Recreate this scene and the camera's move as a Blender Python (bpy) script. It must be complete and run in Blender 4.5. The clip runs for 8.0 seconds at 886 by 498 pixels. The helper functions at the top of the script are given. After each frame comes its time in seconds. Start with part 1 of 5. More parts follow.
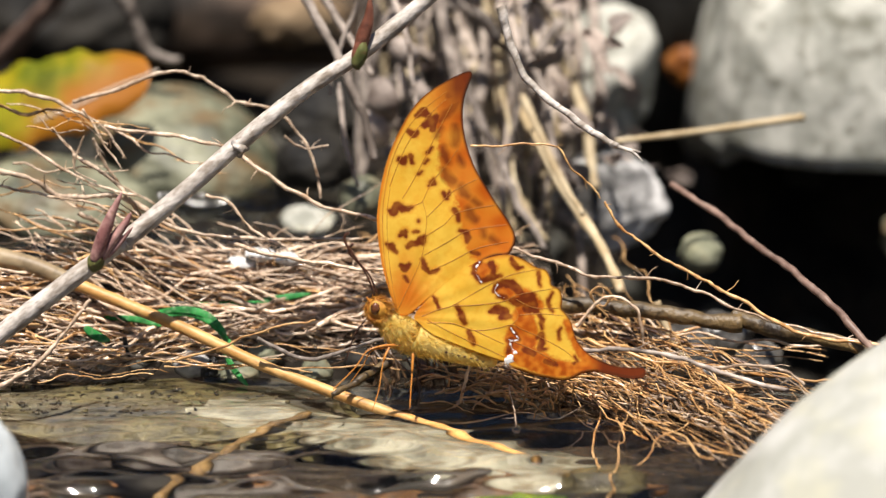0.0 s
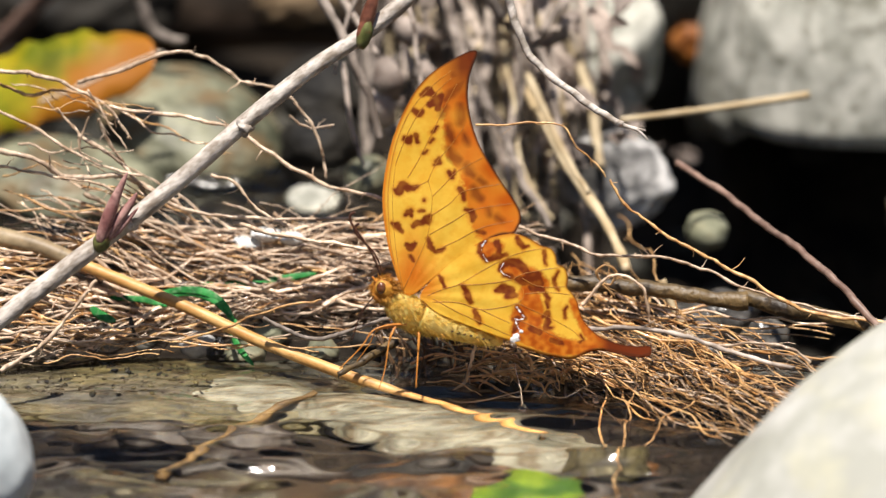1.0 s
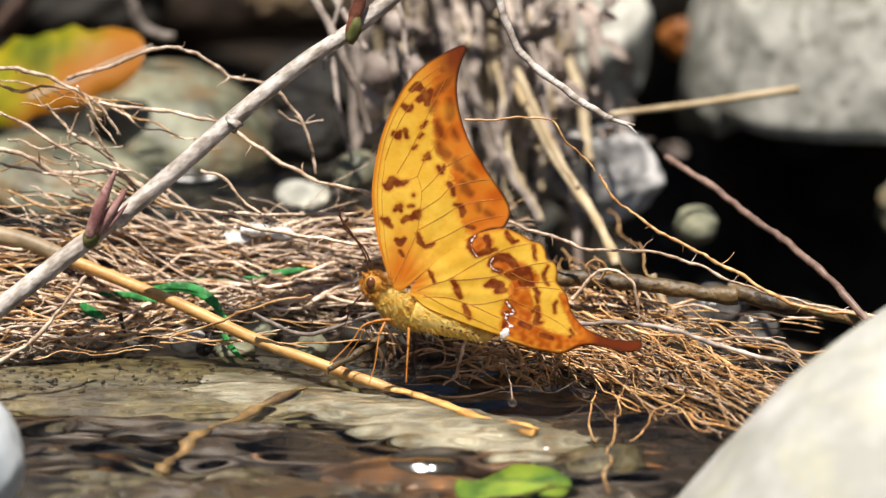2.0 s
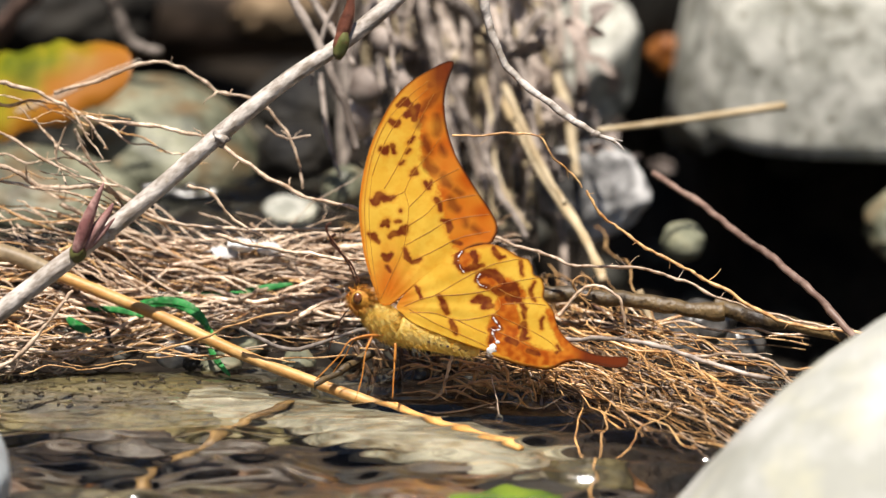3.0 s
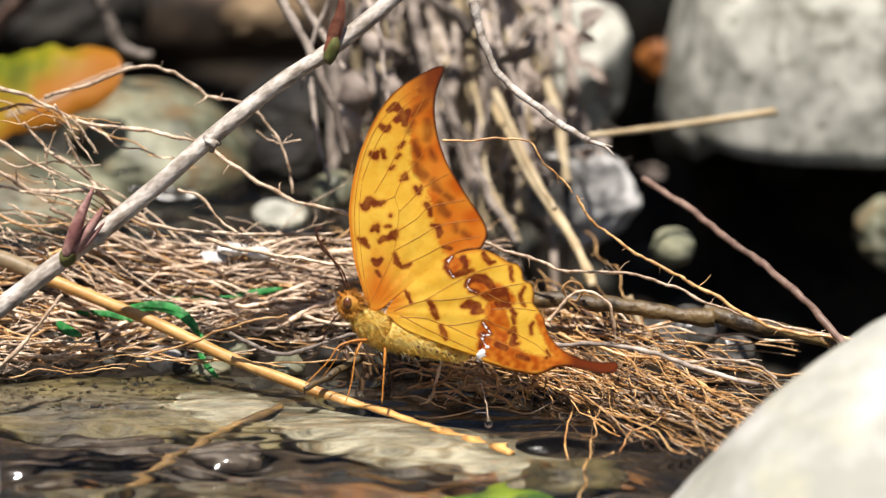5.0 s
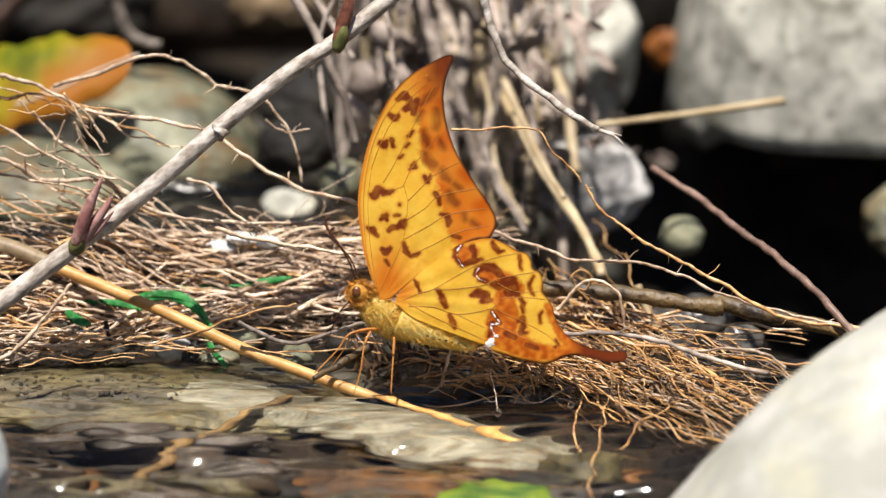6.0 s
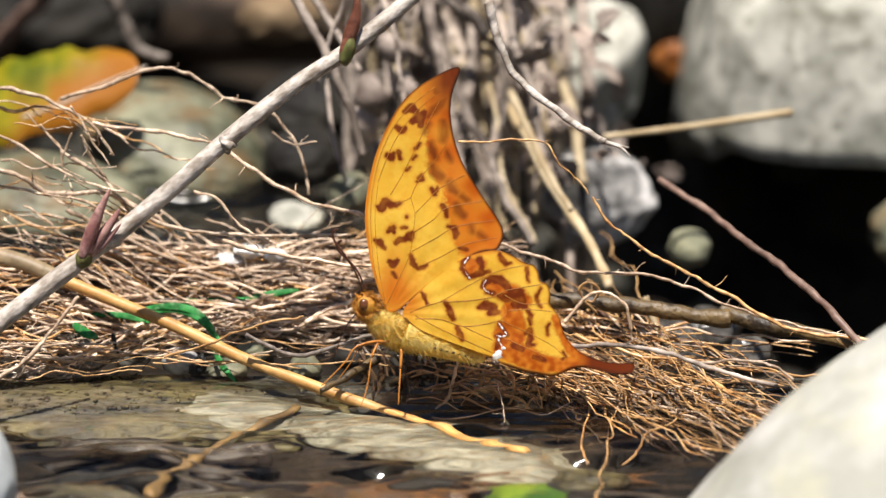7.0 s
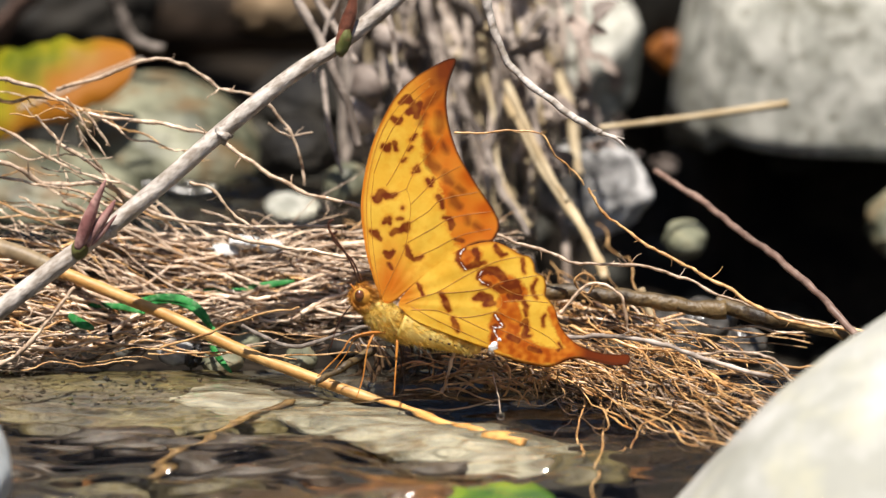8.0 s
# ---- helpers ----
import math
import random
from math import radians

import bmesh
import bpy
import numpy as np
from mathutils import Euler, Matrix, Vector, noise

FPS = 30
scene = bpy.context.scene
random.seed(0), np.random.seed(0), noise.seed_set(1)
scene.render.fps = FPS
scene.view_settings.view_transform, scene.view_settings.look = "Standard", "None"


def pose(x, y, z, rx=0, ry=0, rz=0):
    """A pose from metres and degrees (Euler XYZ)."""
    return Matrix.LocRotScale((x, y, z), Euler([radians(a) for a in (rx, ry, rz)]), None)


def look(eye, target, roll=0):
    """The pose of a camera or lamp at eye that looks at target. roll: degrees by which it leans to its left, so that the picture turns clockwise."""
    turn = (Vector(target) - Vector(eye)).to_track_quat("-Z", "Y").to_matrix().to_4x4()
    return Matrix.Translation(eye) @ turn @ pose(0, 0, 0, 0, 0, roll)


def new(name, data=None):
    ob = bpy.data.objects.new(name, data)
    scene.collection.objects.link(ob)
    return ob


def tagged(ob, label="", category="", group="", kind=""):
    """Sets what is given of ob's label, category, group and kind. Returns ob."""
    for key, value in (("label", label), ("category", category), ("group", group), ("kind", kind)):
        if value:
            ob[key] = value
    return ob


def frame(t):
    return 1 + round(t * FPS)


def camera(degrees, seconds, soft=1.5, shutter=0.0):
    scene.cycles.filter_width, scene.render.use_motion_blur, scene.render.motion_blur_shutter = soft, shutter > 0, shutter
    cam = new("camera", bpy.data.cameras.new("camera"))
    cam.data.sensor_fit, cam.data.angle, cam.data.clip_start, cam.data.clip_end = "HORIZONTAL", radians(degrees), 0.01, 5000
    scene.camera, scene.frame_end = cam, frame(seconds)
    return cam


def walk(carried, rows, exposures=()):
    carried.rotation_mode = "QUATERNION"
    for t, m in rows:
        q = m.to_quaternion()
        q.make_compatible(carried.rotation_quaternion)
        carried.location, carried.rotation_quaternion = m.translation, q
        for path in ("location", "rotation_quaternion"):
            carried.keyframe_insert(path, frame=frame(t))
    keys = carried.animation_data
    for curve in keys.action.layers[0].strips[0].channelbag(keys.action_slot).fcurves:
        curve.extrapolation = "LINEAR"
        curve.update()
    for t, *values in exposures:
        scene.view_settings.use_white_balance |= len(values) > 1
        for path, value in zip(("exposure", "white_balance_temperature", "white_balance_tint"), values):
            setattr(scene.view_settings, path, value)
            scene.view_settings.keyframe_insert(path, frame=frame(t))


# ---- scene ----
# All lengths below are written in millimetres and turned into metres when meshes are made.
MM = 0.001
cam = camera(6.0, 8.0, 1.3)
EYE = Vector((0.0, -1.42658, 0.46353))
FORWARD = (-EYE).normalized()
RIGHT = Vector((1, 0, 0))
UP = RIGHT.cross(FORWARD)


def aim(right, up, roll):
    """The hand-held long lens on its spot beside the stream, aimed that many millimetres off the butterfly."""
    return look(EYE, RIGHT * right * MM + UP * up * MM, roll)


walk(cam, [
    (0.0, aim(0.00, 0.00, 0.000)), (0.1, aim(0.71, -4.05, -0.010)), (0.2, aim(1.12, -4.96, -0.019)), (0.3, aim(1.22, -5.77, -0.029)),
    (0.4, aim(1.73, -6.38, -0.038)), (0.5, aim(2.02, -6.59, -0.048)), (0.6, aim(2.23, -6.68, -0.083)), (0.7, aim(1.62, -6.28, -0.119)),
    (0.8, aim(0.51, -5.16, -0.154)), (0.9, aim(-0.10, -4.35, -0.190)), (1.0, aim(-1.01, -3.70, -0.225)), (1.1, aim(-1.62, -3.85, -0.222)),
    (1.2, aim(-1.41, -3.74, -0.219)), (1.3, aim(-1.11, -3.74, -0.217)), (1.4, aim(-1.21, -4.25, -0.214)), (1.5, aim(-0.72, -4.84, -0.211)),
    (1.6, aim(0.11, -5.06, -0.239)), (1.7, aim(0.31, -5.37, -0.267)), (1.8, aim(0.51, -5.47, -0.295)), (1.9, aim(0.81, -5.37, -0.323)),
    (2.0, aim(0.83, -4.59, -0.351)), (2.1, aim(1.12, -2.83, -0.331)), (2.2, aim(1.73, -2.83, -0.312)), (3.3, aim(2.33, -1.62, -0.096)),
    (3.4, aim(1.83, -1.72, -0.077)), (3.5, aim(1.31, -1.88, -0.057)), (3.6, aim(1.52, -1.52, -0.098)), (3.7, aim(1.62, -1.42, -0.138)),
    (3.8, aim(2.74, -1.31, -0.179)), (3.9, aim(3.14, -1.31, -0.219)), (4.0, aim(3.75, -1.19, -0.260)), (4.1, aim(4.36, -1.42, -0.201)),
    (4.2, aim(4.46, -1.52, -0.142)), (4.3, aim(4.36, -1.52, -0.083)), (4.4, aim(4.36, -0.71, -0.024)), (4.5, aim(4.11, 0.09, 0.035)),
    (4.6, aim(4.66, -0.40, 0.033)), (4.7, aim(4.97, -0.61, 0.031)), (5.8, aim(4.26, -2.63, 0.011)), (5.9, aim(3.75, -2.83, 0.009)),
    (6.0, aim(3.36, -2.90, 0.007)), (6.1, aim(3.04, -2.23, 0.020)), (6.2, aim(3.04, -2.02, 0.033)), (6.3, aim(2.94, -1.72, 0.046)),
    (6.4, aim(3.24, -1.72, 0.059)), (6.5, aim(3.50, -1.88, 0.072)), (6.6, aim(3.24, -2.33, 0.037)), (6.7, aim(2.64, -2.02, 0.001)),
    (6.8, aim(2.64, -1.01, -0.034)), (6.9, aim(2.23, -0.61, -0.070)), (7.0, aim(2.09, -0.73, -0.105)), (7.1, aim(2.13, -0.81, -0.113)),
    (7.2, aim(2.23, -0.81, -0.121)), (7.3, aim(2.74, -0.91, -0.130)), (7.4, aim(2.94, -1.31, -0.138)), (7.5, aim(3.32, -1.47, -0.146)),
    (7.6, aim(3.75, -1.11, -0.126)), (7.7, aim(3.85, -0.91, -0.106)), (7.8, aim(3.24, -1.72, -0.085)), (7.9, aim(2.64, -1.92, -0.065)),
    (8.0, aim(2.83, -2.31, -0.045)),
])

cam.data.dof.use_dof = True
cam.data.dof.focus_distance = 1.514
cam.data.dof.aperture_fstop = 12.5
cam.data.dof.aperture_blades = 8

# ---- light ----
SUN_DIR = Vector((-0.06, -0.27, 1.0)).normalized()
world = bpy.data.worlds.new("sky")
scene.world = world
world.use_nodes = True
sky = world.node_tree.nodes.new("ShaderNodeTexSky")
sky.sky_type = "NISHITA"
sky.sun_disc = False
sky.sun_elevation = math.asin(SUN_DIR.z)
sky.sun_rotation = math.atan2(SUN_DIR.x, SUN_DIR.y)
background = world.node_tree.nodes["Background"]
world.node_tree.links.new(sky.outputs[0], background.inputs[0])
background.inputs[1].default_value = 0.076
sun = new("sun", bpy.data.lights.new("sun", "SUN"))
sun.data.energy = 7.7
sun.data.angle = radians(0.55)
sun.data.color = (1.0, 0.93, 0.855)
sun.matrix_world = look(SUN_DIR * 3.0, (0, 0, 0))
scene.view_settings.exposure = 0.0


# ---- materials ----
def shade(name, low, high, scale, rough=0.7, spot=None, spot_scale=4.0, spot_amount=0.5, bump=0.1, depth=0.3,
          island=0.0, per_object=0.0, through_light=0.0, stretch=(1, 1, 1), coat=0.0, spec=0.5, grain=0):
    """A two-scale procedural surface; scale is in grains per metre, depth in millimetres."""
    m = bpy.data.materials.new(name)
    m.use_nodes = True
    t = m.node_tree
    n, link = t.nodes, t.links
    bsdf = n["Principled BSDF"]
    coord = n.new("ShaderNodeTexCoord")
    mapping = n.new("ShaderNodeMapping")
    mapping.inputs["Scale"].default_value = stretch
    link.new(coord.outputs["Object"], mapping.inputs["Vector"])
    if grain:
        # the grain runs along the stem, which leans by that many degrees
        turn = n.new("ShaderNodeMapping")
        turn.inputs["Rotation"].default_value = (0, radians(grain), 0)
        link.new(coord.outputs["Object"], turn.inputs["Vector"])
        link.new(turn.outputs[0], mapping.inputs["Vector"])
    big = n.new("ShaderNodeTexNoise")
    big.inputs["Scale"].default_value = scale
    big.inputs["Detail"].default_value = 5
    big.inputs["Roughness"].default_value = 0.6
    fine = n.new("ShaderNodeTexNoise")
    fine.inputs["Scale"].default_value = scale * spot_scale
    fine.inputs["Detail"].default_value = 4
    for tex in (big, fine):
        link.new(mapping.outputs[0], tex.inputs["Vector"])
    ramp = n.new("ShaderNodeValToRGB")
    ramp.color_ramp.elements[0].position, ramp.color_ramp.elements[1].position = 0.39, 0.61
    ramp.color_ramp.elements[0].color, ramp.color_ramp.elements[1].color = (*low, 1), (*high, 1)
    link.new(big.outputs[0], ramp.inputs[0])
    colour = ramp.outputs[0]
    if spot:
        ramp2 = n.new("ShaderNodeValToRGB")
        ramp2.color_ramp.elements[0].position, ramp2.color_ramp.elements[1].position = 0.5, 0.68
        ramp2.color_ramp.elements[0].color = (0, 0, 0, 1)
        ramp2.color_ramp.elements[1].color = (spot_amount, spot_amount, spot_amount, 1)
        link.new(fine.outputs[0], ramp2.inputs[0])
        mix = n.new("ShaderNodeMix")
        mix.data_type = "RGBA"
        link.new(ramp2.outputs[0], mix.inputs["Factor"])
        link.new(colour, mix.inputs["A"])
        mix.inputs["B"].default_value = (*spot, 1)
        colour = mix.outputs["Result"]
    for amount, source, socket in ((island, "ShaderNodeNewGeometry", "Random Per Island"), (per_object, "ShaderNodeObjectInfo", "Random")):
        if amount:
            info = n.new(source)
            span = n.new("ShaderNodeMapRange")
            span.inputs["To Min"].default_value, span.inputs["To Max"].default_value = 1 - amount, 1 + amount
            link.new(info.outputs[socket], span.inputs["Value"])
            hsv = n.new("ShaderNodeHueSaturation")
            link.new(span.outputs[0], hsv.inputs["Value"])
            link.new(colour, hsv.inputs["Color"])
            colour = hsv.outputs[0]
    link.new(colour, bsdf.inputs["Base Color"])
    span = n.new("ShaderNodeMapRange")
    span.inputs["To Min"].default_value, span.inputs["To Max"].default_value = max(0.02, rough - 0.12), min(1, rough + 0.12)
    link.new(fine.outputs[0], span.inputs["Value"])
    link.new(span.outputs[0], bsdf.inputs["Roughness"])
    bsdf.inputs["Specular IOR Level"].default_value = spec
    bsdf.inputs["Coat Weight"].default_value = coat
    bsdf.inputs["Coat Roughness"].default_value = 0.12
    relief = n.new("ShaderNodeBump")
    relief.inputs["Strength"].default_value = bump
    relief.inputs["Distance"].default_value = depth * MM
    link.new(fine.outputs[0], relief.inputs["Height"])
    link.new(relief.outputs[0], bsdf.inputs["Normal"])
    if through_light:
        glow = n.new("ShaderNodeBsdfTranslucent")
        link.new(colour, glow.inputs["Color"])
        blend = n.new("ShaderNodeMixShader")
        blend.inputs[0].default_value = through_light
        link.new(bsdf.outputs[0], blend.inputs[1])
        link.new(glow.outputs[0], blend.inputs[2])
        link.new(blend.outputs[0], n["Material Output"].inputs["Surface"])
    return m


GRANITE = shade("granite", (0.24, 0.24, 0.20), (0.57, 0.56, 0.49), 105, 0.85, (0.13, 0.125, 0.09), 2.2, 0.8, 0.4, 0.6)
GRANITE_DARK = shade("grey_stone", (0.045, 0.043, 0.04), (0.78, 0.76, 0.73), 85, 0.7, (0.03, 0.03, 0.03), 2.4, 0.75, 0.5, 0.7)
WHITE_STONE = shade("white_stone", (0.34, 0.34, 0.295), (0.51, 0.505, 0.465), 60, 0.65, (0.47, 0.45, 0.31), 1.7, 0.5, 0.2, 0.4)
BLUE_STONE = shade("blue_grey_stone", (0.45, 0.50, 0.52), (0.66, 0.70, 0.70), 50, 0.5, (0.3, 0.35, 0.36), 5, 0.4, 0.2, 0.4)
PALE_WET = shade("white_wet_pebble", (0.55, 0.56, 0.55), (0.78, 0.78, 0.77), 150, 0.3, (0.4, 0.38, 0.34), 4, 0.4, 0.3, 0.3, coat=0.4)
CHAR = shade("charred_wood", (0.006, 0.006, 0.006), (0.02, 0.018, 0.017), 250, 0.5, bump=0.6)
GREEN_STONE = shade("green_stone", (0.055, 0.058, 0.034), (0.25, 0.25, 0.165), 75, 0.6, (0.15, 0.085, 0.03), 1.7, 0.75, 0.3, 0.4)
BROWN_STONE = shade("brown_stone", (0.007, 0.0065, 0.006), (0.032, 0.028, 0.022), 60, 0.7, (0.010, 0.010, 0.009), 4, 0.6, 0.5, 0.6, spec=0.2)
PALE_STONE = shade("pale_stone", (0.13, 0.135, 0.08), (0.32, 0.32, 0.225), 80, 0.65, (0.22, 0.2, 0.11), 4, 0.5, 0.4, 0.4, spec=0.3)
# wet gravel, coloured near-black to carry the shade of the hollow and gaps
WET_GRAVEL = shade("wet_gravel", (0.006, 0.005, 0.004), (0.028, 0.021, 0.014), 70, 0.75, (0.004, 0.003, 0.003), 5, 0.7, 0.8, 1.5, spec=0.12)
WET_STONE = shade("glossy_wet_stone", (0.020, 0.018, 0.015), (0.12, 0.11, 0.095), 130, 0.35, (0.02, 0.016, 0.012), 3, 0.6, 0.8, 0.8, per_object=0.4, coat=0.5)
PEBBLE = shade("wet_pebble", (0.015, 0.015, 0.012), (0.07, 0.065, 0.05), 120, 0.6, (0.02, 0.018, 0.015), 4, 0.5, 0.4, 0.5, per_object=0.45, spec=0.25)
SLAB = shade("submerged_slab", (0.055, 0.053, 0.036), (0.24, 0.24, 0.188), 170, 0.6, (0.085, 0.060, 0.026), 2.6, 0.85, 1.0, 1.0, stretch=(0.4, 1.5, 1))
SILT = shade("mossy_silt", (0.008, 0.006, 0.001), (0.105, 0.090, 0.036), 55, 0.6, (0.012, 0.009, 0.002), 9.0, 0.95, 0.9, 0.8, stretch=(0.7, 1.2, 1))
BED = shade("brown_bed_stone", (0.004, 0.003, 0.0012), (0.048, 0.028, 0.010), 80, 0.6, (0.026, 0.019, 0.006), 2.2, 0.7, 0.8, 0.8, stretch=(0.5, 1.6, 1))
LILAC_STONE = shade("purplish_grey_stone", (0.007, 0.005, 0.003), (0.044, 0.032, 0.024), 120, 0.6, (0.012, 0.008, 0.003), 3, 0.7, 0.6, 0.6)
RUST = shade("rusty_silt", (0.016, 0.007, 0.002), (0.11, 0.045, 0.007), 120, 0.6, (0.018, 0.011, 0.004), 2.4, 0.8, 0.5, 0.5)
BARK = shade("grey_bark", (0.29, 0.245, 0.20), (0.64, 0.58, 0.52), 420, 0.8, (0.19, 0.14, 0.10), 2.6, 0.6, 0.8, 0.35, stretch=(0.45, 1, 1), grain=36)
CANE = shade("tan_cane", (0.46, 0.23, 0.06), (0.66, 0.39, 0.14), 300, 0.5, (0.26, 0.13, 0.04), 3, 0.55, 0.5, 0.15, coat=0.06, stretch=(0.15, 1, 1), grain=-21)
CANE_DULL = shade("weathered_cane", (0.22, 0.16, 0.09), (0.38, 0.29, 0.17), 160, 0.5, (0.1, 0.07, 0.03), 3, 0.6, 0.4, 0.2)
ROOT = shade("tan_root", (0.34, 0.23, 0.145), (0.72, 0.56, 0.41), 300, 0.5, (0.15, 0.07, 0.03), 3, 0.6, 0.5, 0.15, island=0.5, per_object=0.3, coat=0.25)
ROOT_RUST = shade("rust_root", (0.30, 0.145, 0.045), (0.66, 0.41, 0.18), 300, 0.4, (0.17, 0.06, 0.018), 3, 0.55, 0.4, 0.12, island=0.5, per_object=0.35, coat=0.3)
# darker root colour, for the deep layer and the roots hanging before it
ROOT_DARK = shade("dark_root", (0.04, 0.022, 0.012), (0.12, 0.07, 0.035), 300, 0.35, (0.02, 0.012, 0.008), 3, 0.5, 0.4, 0.12, island=0.5)
STEM_GREY = shade("dead_stem", (0.11, 0.084, 0.066), (0.47, 0.395, 0.335), 130, 0.8, (0.06, 0.042, 0.032), 3.4, 0.75, 0.5, 0.3, per_object=0.65)
STRAW = shade("straw", (0.36, 0.27, 0.15), (0.56, 0.46, 0.30), 120, 0.55, (0.3, 0.2, 0.09), 4, 0.4, 0.3, 0.2, per_object=0.2)
LITTER = shade("dead_leaf", (0.20, 0.15, 0.122), (0.56, 0.47, 0.405), 130, 0.75, (0.09, 0.06, 0.042), 4, 0.6, 0.5, 0.3, per_object=0.5, through_light=0.15)
TWIG_RED = shade("purple_brown_twig", (0.10, 0.055, 0.040), (0.26, 0.165, 0.125), 150, 0.5, (0.33, 0.25, 0.20), 3, 0.4, 0.5, 0.3)
TWIG_OLIVE = shade("olive_brown_twig", (0.022, 0.014, 0.007), (0.19, 0.125, 0.05), 170, 0.5, (0.03, 0.02, 0.012), 4, 0.8, 1.0, 0.5)
BUD = shade("bud_scale", (0.26, 0.11, 0.10), (0.52, 0.31, 0.27), 260, 0.5, (0.10, 0.03, 0.03), 3, 0.5, 0.4, 0.2)
BUD_DARK = shade("dark_bud_scale", (0.11, 0.035, 0.02), (0.27, 0.10, 0.06), 260, 0.5, (0.05, 0.02, 0.01), 3, 0.5, 0.4, 0.2)
BUD_GREEN = shade("bud_green", (0.075, 0.085, 0.02), (0.18, 0.18, 0.06), 260, 0.5, (0.12, 0.05, 0.02), 3, 0.6, 0.4, 0.2)
LEAF_GREEN = shade("grass_green", (0.012, 0.13, 0.025), (0.05, 0.36, 0.08), 300, 0.55, (0.22, 0.42, 0.2), 3, 0.5, 0.5, 0.15, through_light=0.25, spec=0.3)
LEAF_LIME = shade("lime_leaf", (0.03, 0.10, 0.008), (0.18, 0.30, 0.020), 60, 0.6, (0.3, 0.4, 0.03), 3, 0.4, 0.3, 0.2, through_light=0.35)
LEAF_YELLOW = shade("yellow_green_leaf", (0.085, 0.115, 0.004), (0.33, 0.30, 0.008), 60, 0.4, (0.40, 0.24, 0.01), 2.1, 0.5, 0.3, 0.3, through_light=0.2)
LEAF_RIB = shade("leaf_rib", (0.45, 0.36, 0.26), (0.60, 0.50, 0.40), 90, 0.5)
LIT_WOOD = shade("lit_wood", (0.22, 0.14, 0.07), (0.48, 0.35, 0.21), 70, 0.75, (0.10, 0.06, 0.03), 2.5, 0.6, 0.5, 0.6, stretch=(0.4, 1, 1))
LOG = shade("dark_log", (0.012, 0.008, 0.005), (0.055, 0.036, 0.022), 60, 0.7, (0.16, 0.11, 0.08), 2.6, 0.6, 0.8, 1.2, stretch=(0.35, 1, 1), spec=0.2)
ORANGE_BIT = shade("orange_fragment", (0.16, 0.045, 0.005), (0.40, 0.14, 0.015), 150, 0.6, (0.08, 0.03, 0.01), 2, 0.7)
FUR = shade("yellow_fur", (0.84, 0.60, 0.12), (0.95, 0.80, 0.30), 500, 0.7, (0.60, 0.38, 0.06), 3, 0.3, 0.5, 0.1, island=0.25, through_light=0.5)
FUR_ORANGE = shade("orange_fur", (0.40, 0.15, 0.012), (0.62, 0.30, 0.03), 500, 0.7, (0.3, 0.1, 0.01), 3, 0.4, 0.5, 0.1)
AMBER = shade("sodden_wood", (0.07, 0.042, 0.014), (0.19, 0.12, 0.042), 160, 0.6, (0.04, 0.02, 0.01), 3, 0.6)
LEG = shade("orange_leg", (0.50, 0.17, 0.02), (0.66, 0.27, 0.05), 400, 0.45, through_light=0.1)
DARK_HORN = shade("dark_horn", (0.03, 0.012, 0.008), (0.10, 0.035, 0.02), 500, 0.35)
EYE_BROWN = shade("compound_eye", (0.09, 0.028, 0.01), (0.18, 0.06, 0.02), 900, 0.25, coat=0.6)
VEIN = shade("wing_vein", (0.34, 0.12, 0.008), (0.48, 0.20, 0.015), 400, 0.5)
GLINT_WHITE = shade("glint_white", (0.8, 0.78, 0.75), (0.9, 0.88, 0.86), 500, 0.15, coat=0.5)


def patched(m, key, value):
    """Lays a second colour over a surface where the mesh says so."""
    n, link = m.node_tree.nodes, m.node_tree.links
    colour = n["Principled BSDF"].inputs["Base Color"].links[0].from_socket
    targets = [l.to_socket for l in colour.links]
    a = n.new("ShaderNodeAttribute")
    a.attribute_name = key
    mix = n.new("ShaderNodeMix")
    mix.data_type = "RGBA"
    link.new(a.outputs["Fac"], mix.inputs["Factor"])
    link.new(colour, mix.inputs["A"])
    mix.inputs["B"].default_value = value
    for s in targets:
        link.new(mix.outputs["Result"], s)


patched(LEAF_YELLOW, "orange", (0.36, 0.13, 0.008, 1))


def glass(name, tint, rough, ior=1.33, gloss=0.5):
    m = bpy.data.materials.new(name)
    m.use_nodes = True
    b = m.node_tree.nodes["Principled BSDF"]
    b.inputs["Base Color"].default_value = (*tint, 1)
    b.inputs["Transmission Weight"].default_value = 1
    b.inputs["Roughness"].default_value = rough
    b.inputs["IOR"].default_value = ior
    b.inputs["Specular IOR Level"].default_value = gloss
    return m


WATER = glass("stream_water", (0.97, 0.87, 0.72), 0.06, gloss=0.2)
POOL = glass("pool_water", (0.93, 0.92, 0.86), 0.2)
DROPLET = glass("water_drop", (1, 1, 1), 0.07)


# ---- mesh tools ----
def spline(points, per=6):
    """A smooth line through the points."""
    p = [Vector(q) for q in points]
    if len(p) < 3:
        return [p[0].lerp(p[-1], i / per) for i in range(per + 1)]
    out = []
    for i in range(len(p) - 1):
        a, b, c, d = p[max(i - 1, 0)], p[i], p[i + 1], p[min(i + 2, len(p) - 1)]
        for k in range(per):
            s = k / per
            out.append(0.5 * (2 * b + (c - a) * s + (2 * a - 5 * b + 4 * c - d) * s * s + (3 * b - a - 3 * c + d) * s ** 3))
    return out + [p[-1]]


def crooked(points, amount, size, seed):
    """Bends a line by smooth noise, as roots and twigs bend."""
    return [q + amount * noise.noise_vector(q / size + Vector((seed * 7.31, seed * 3.17, seed))) for q in points]


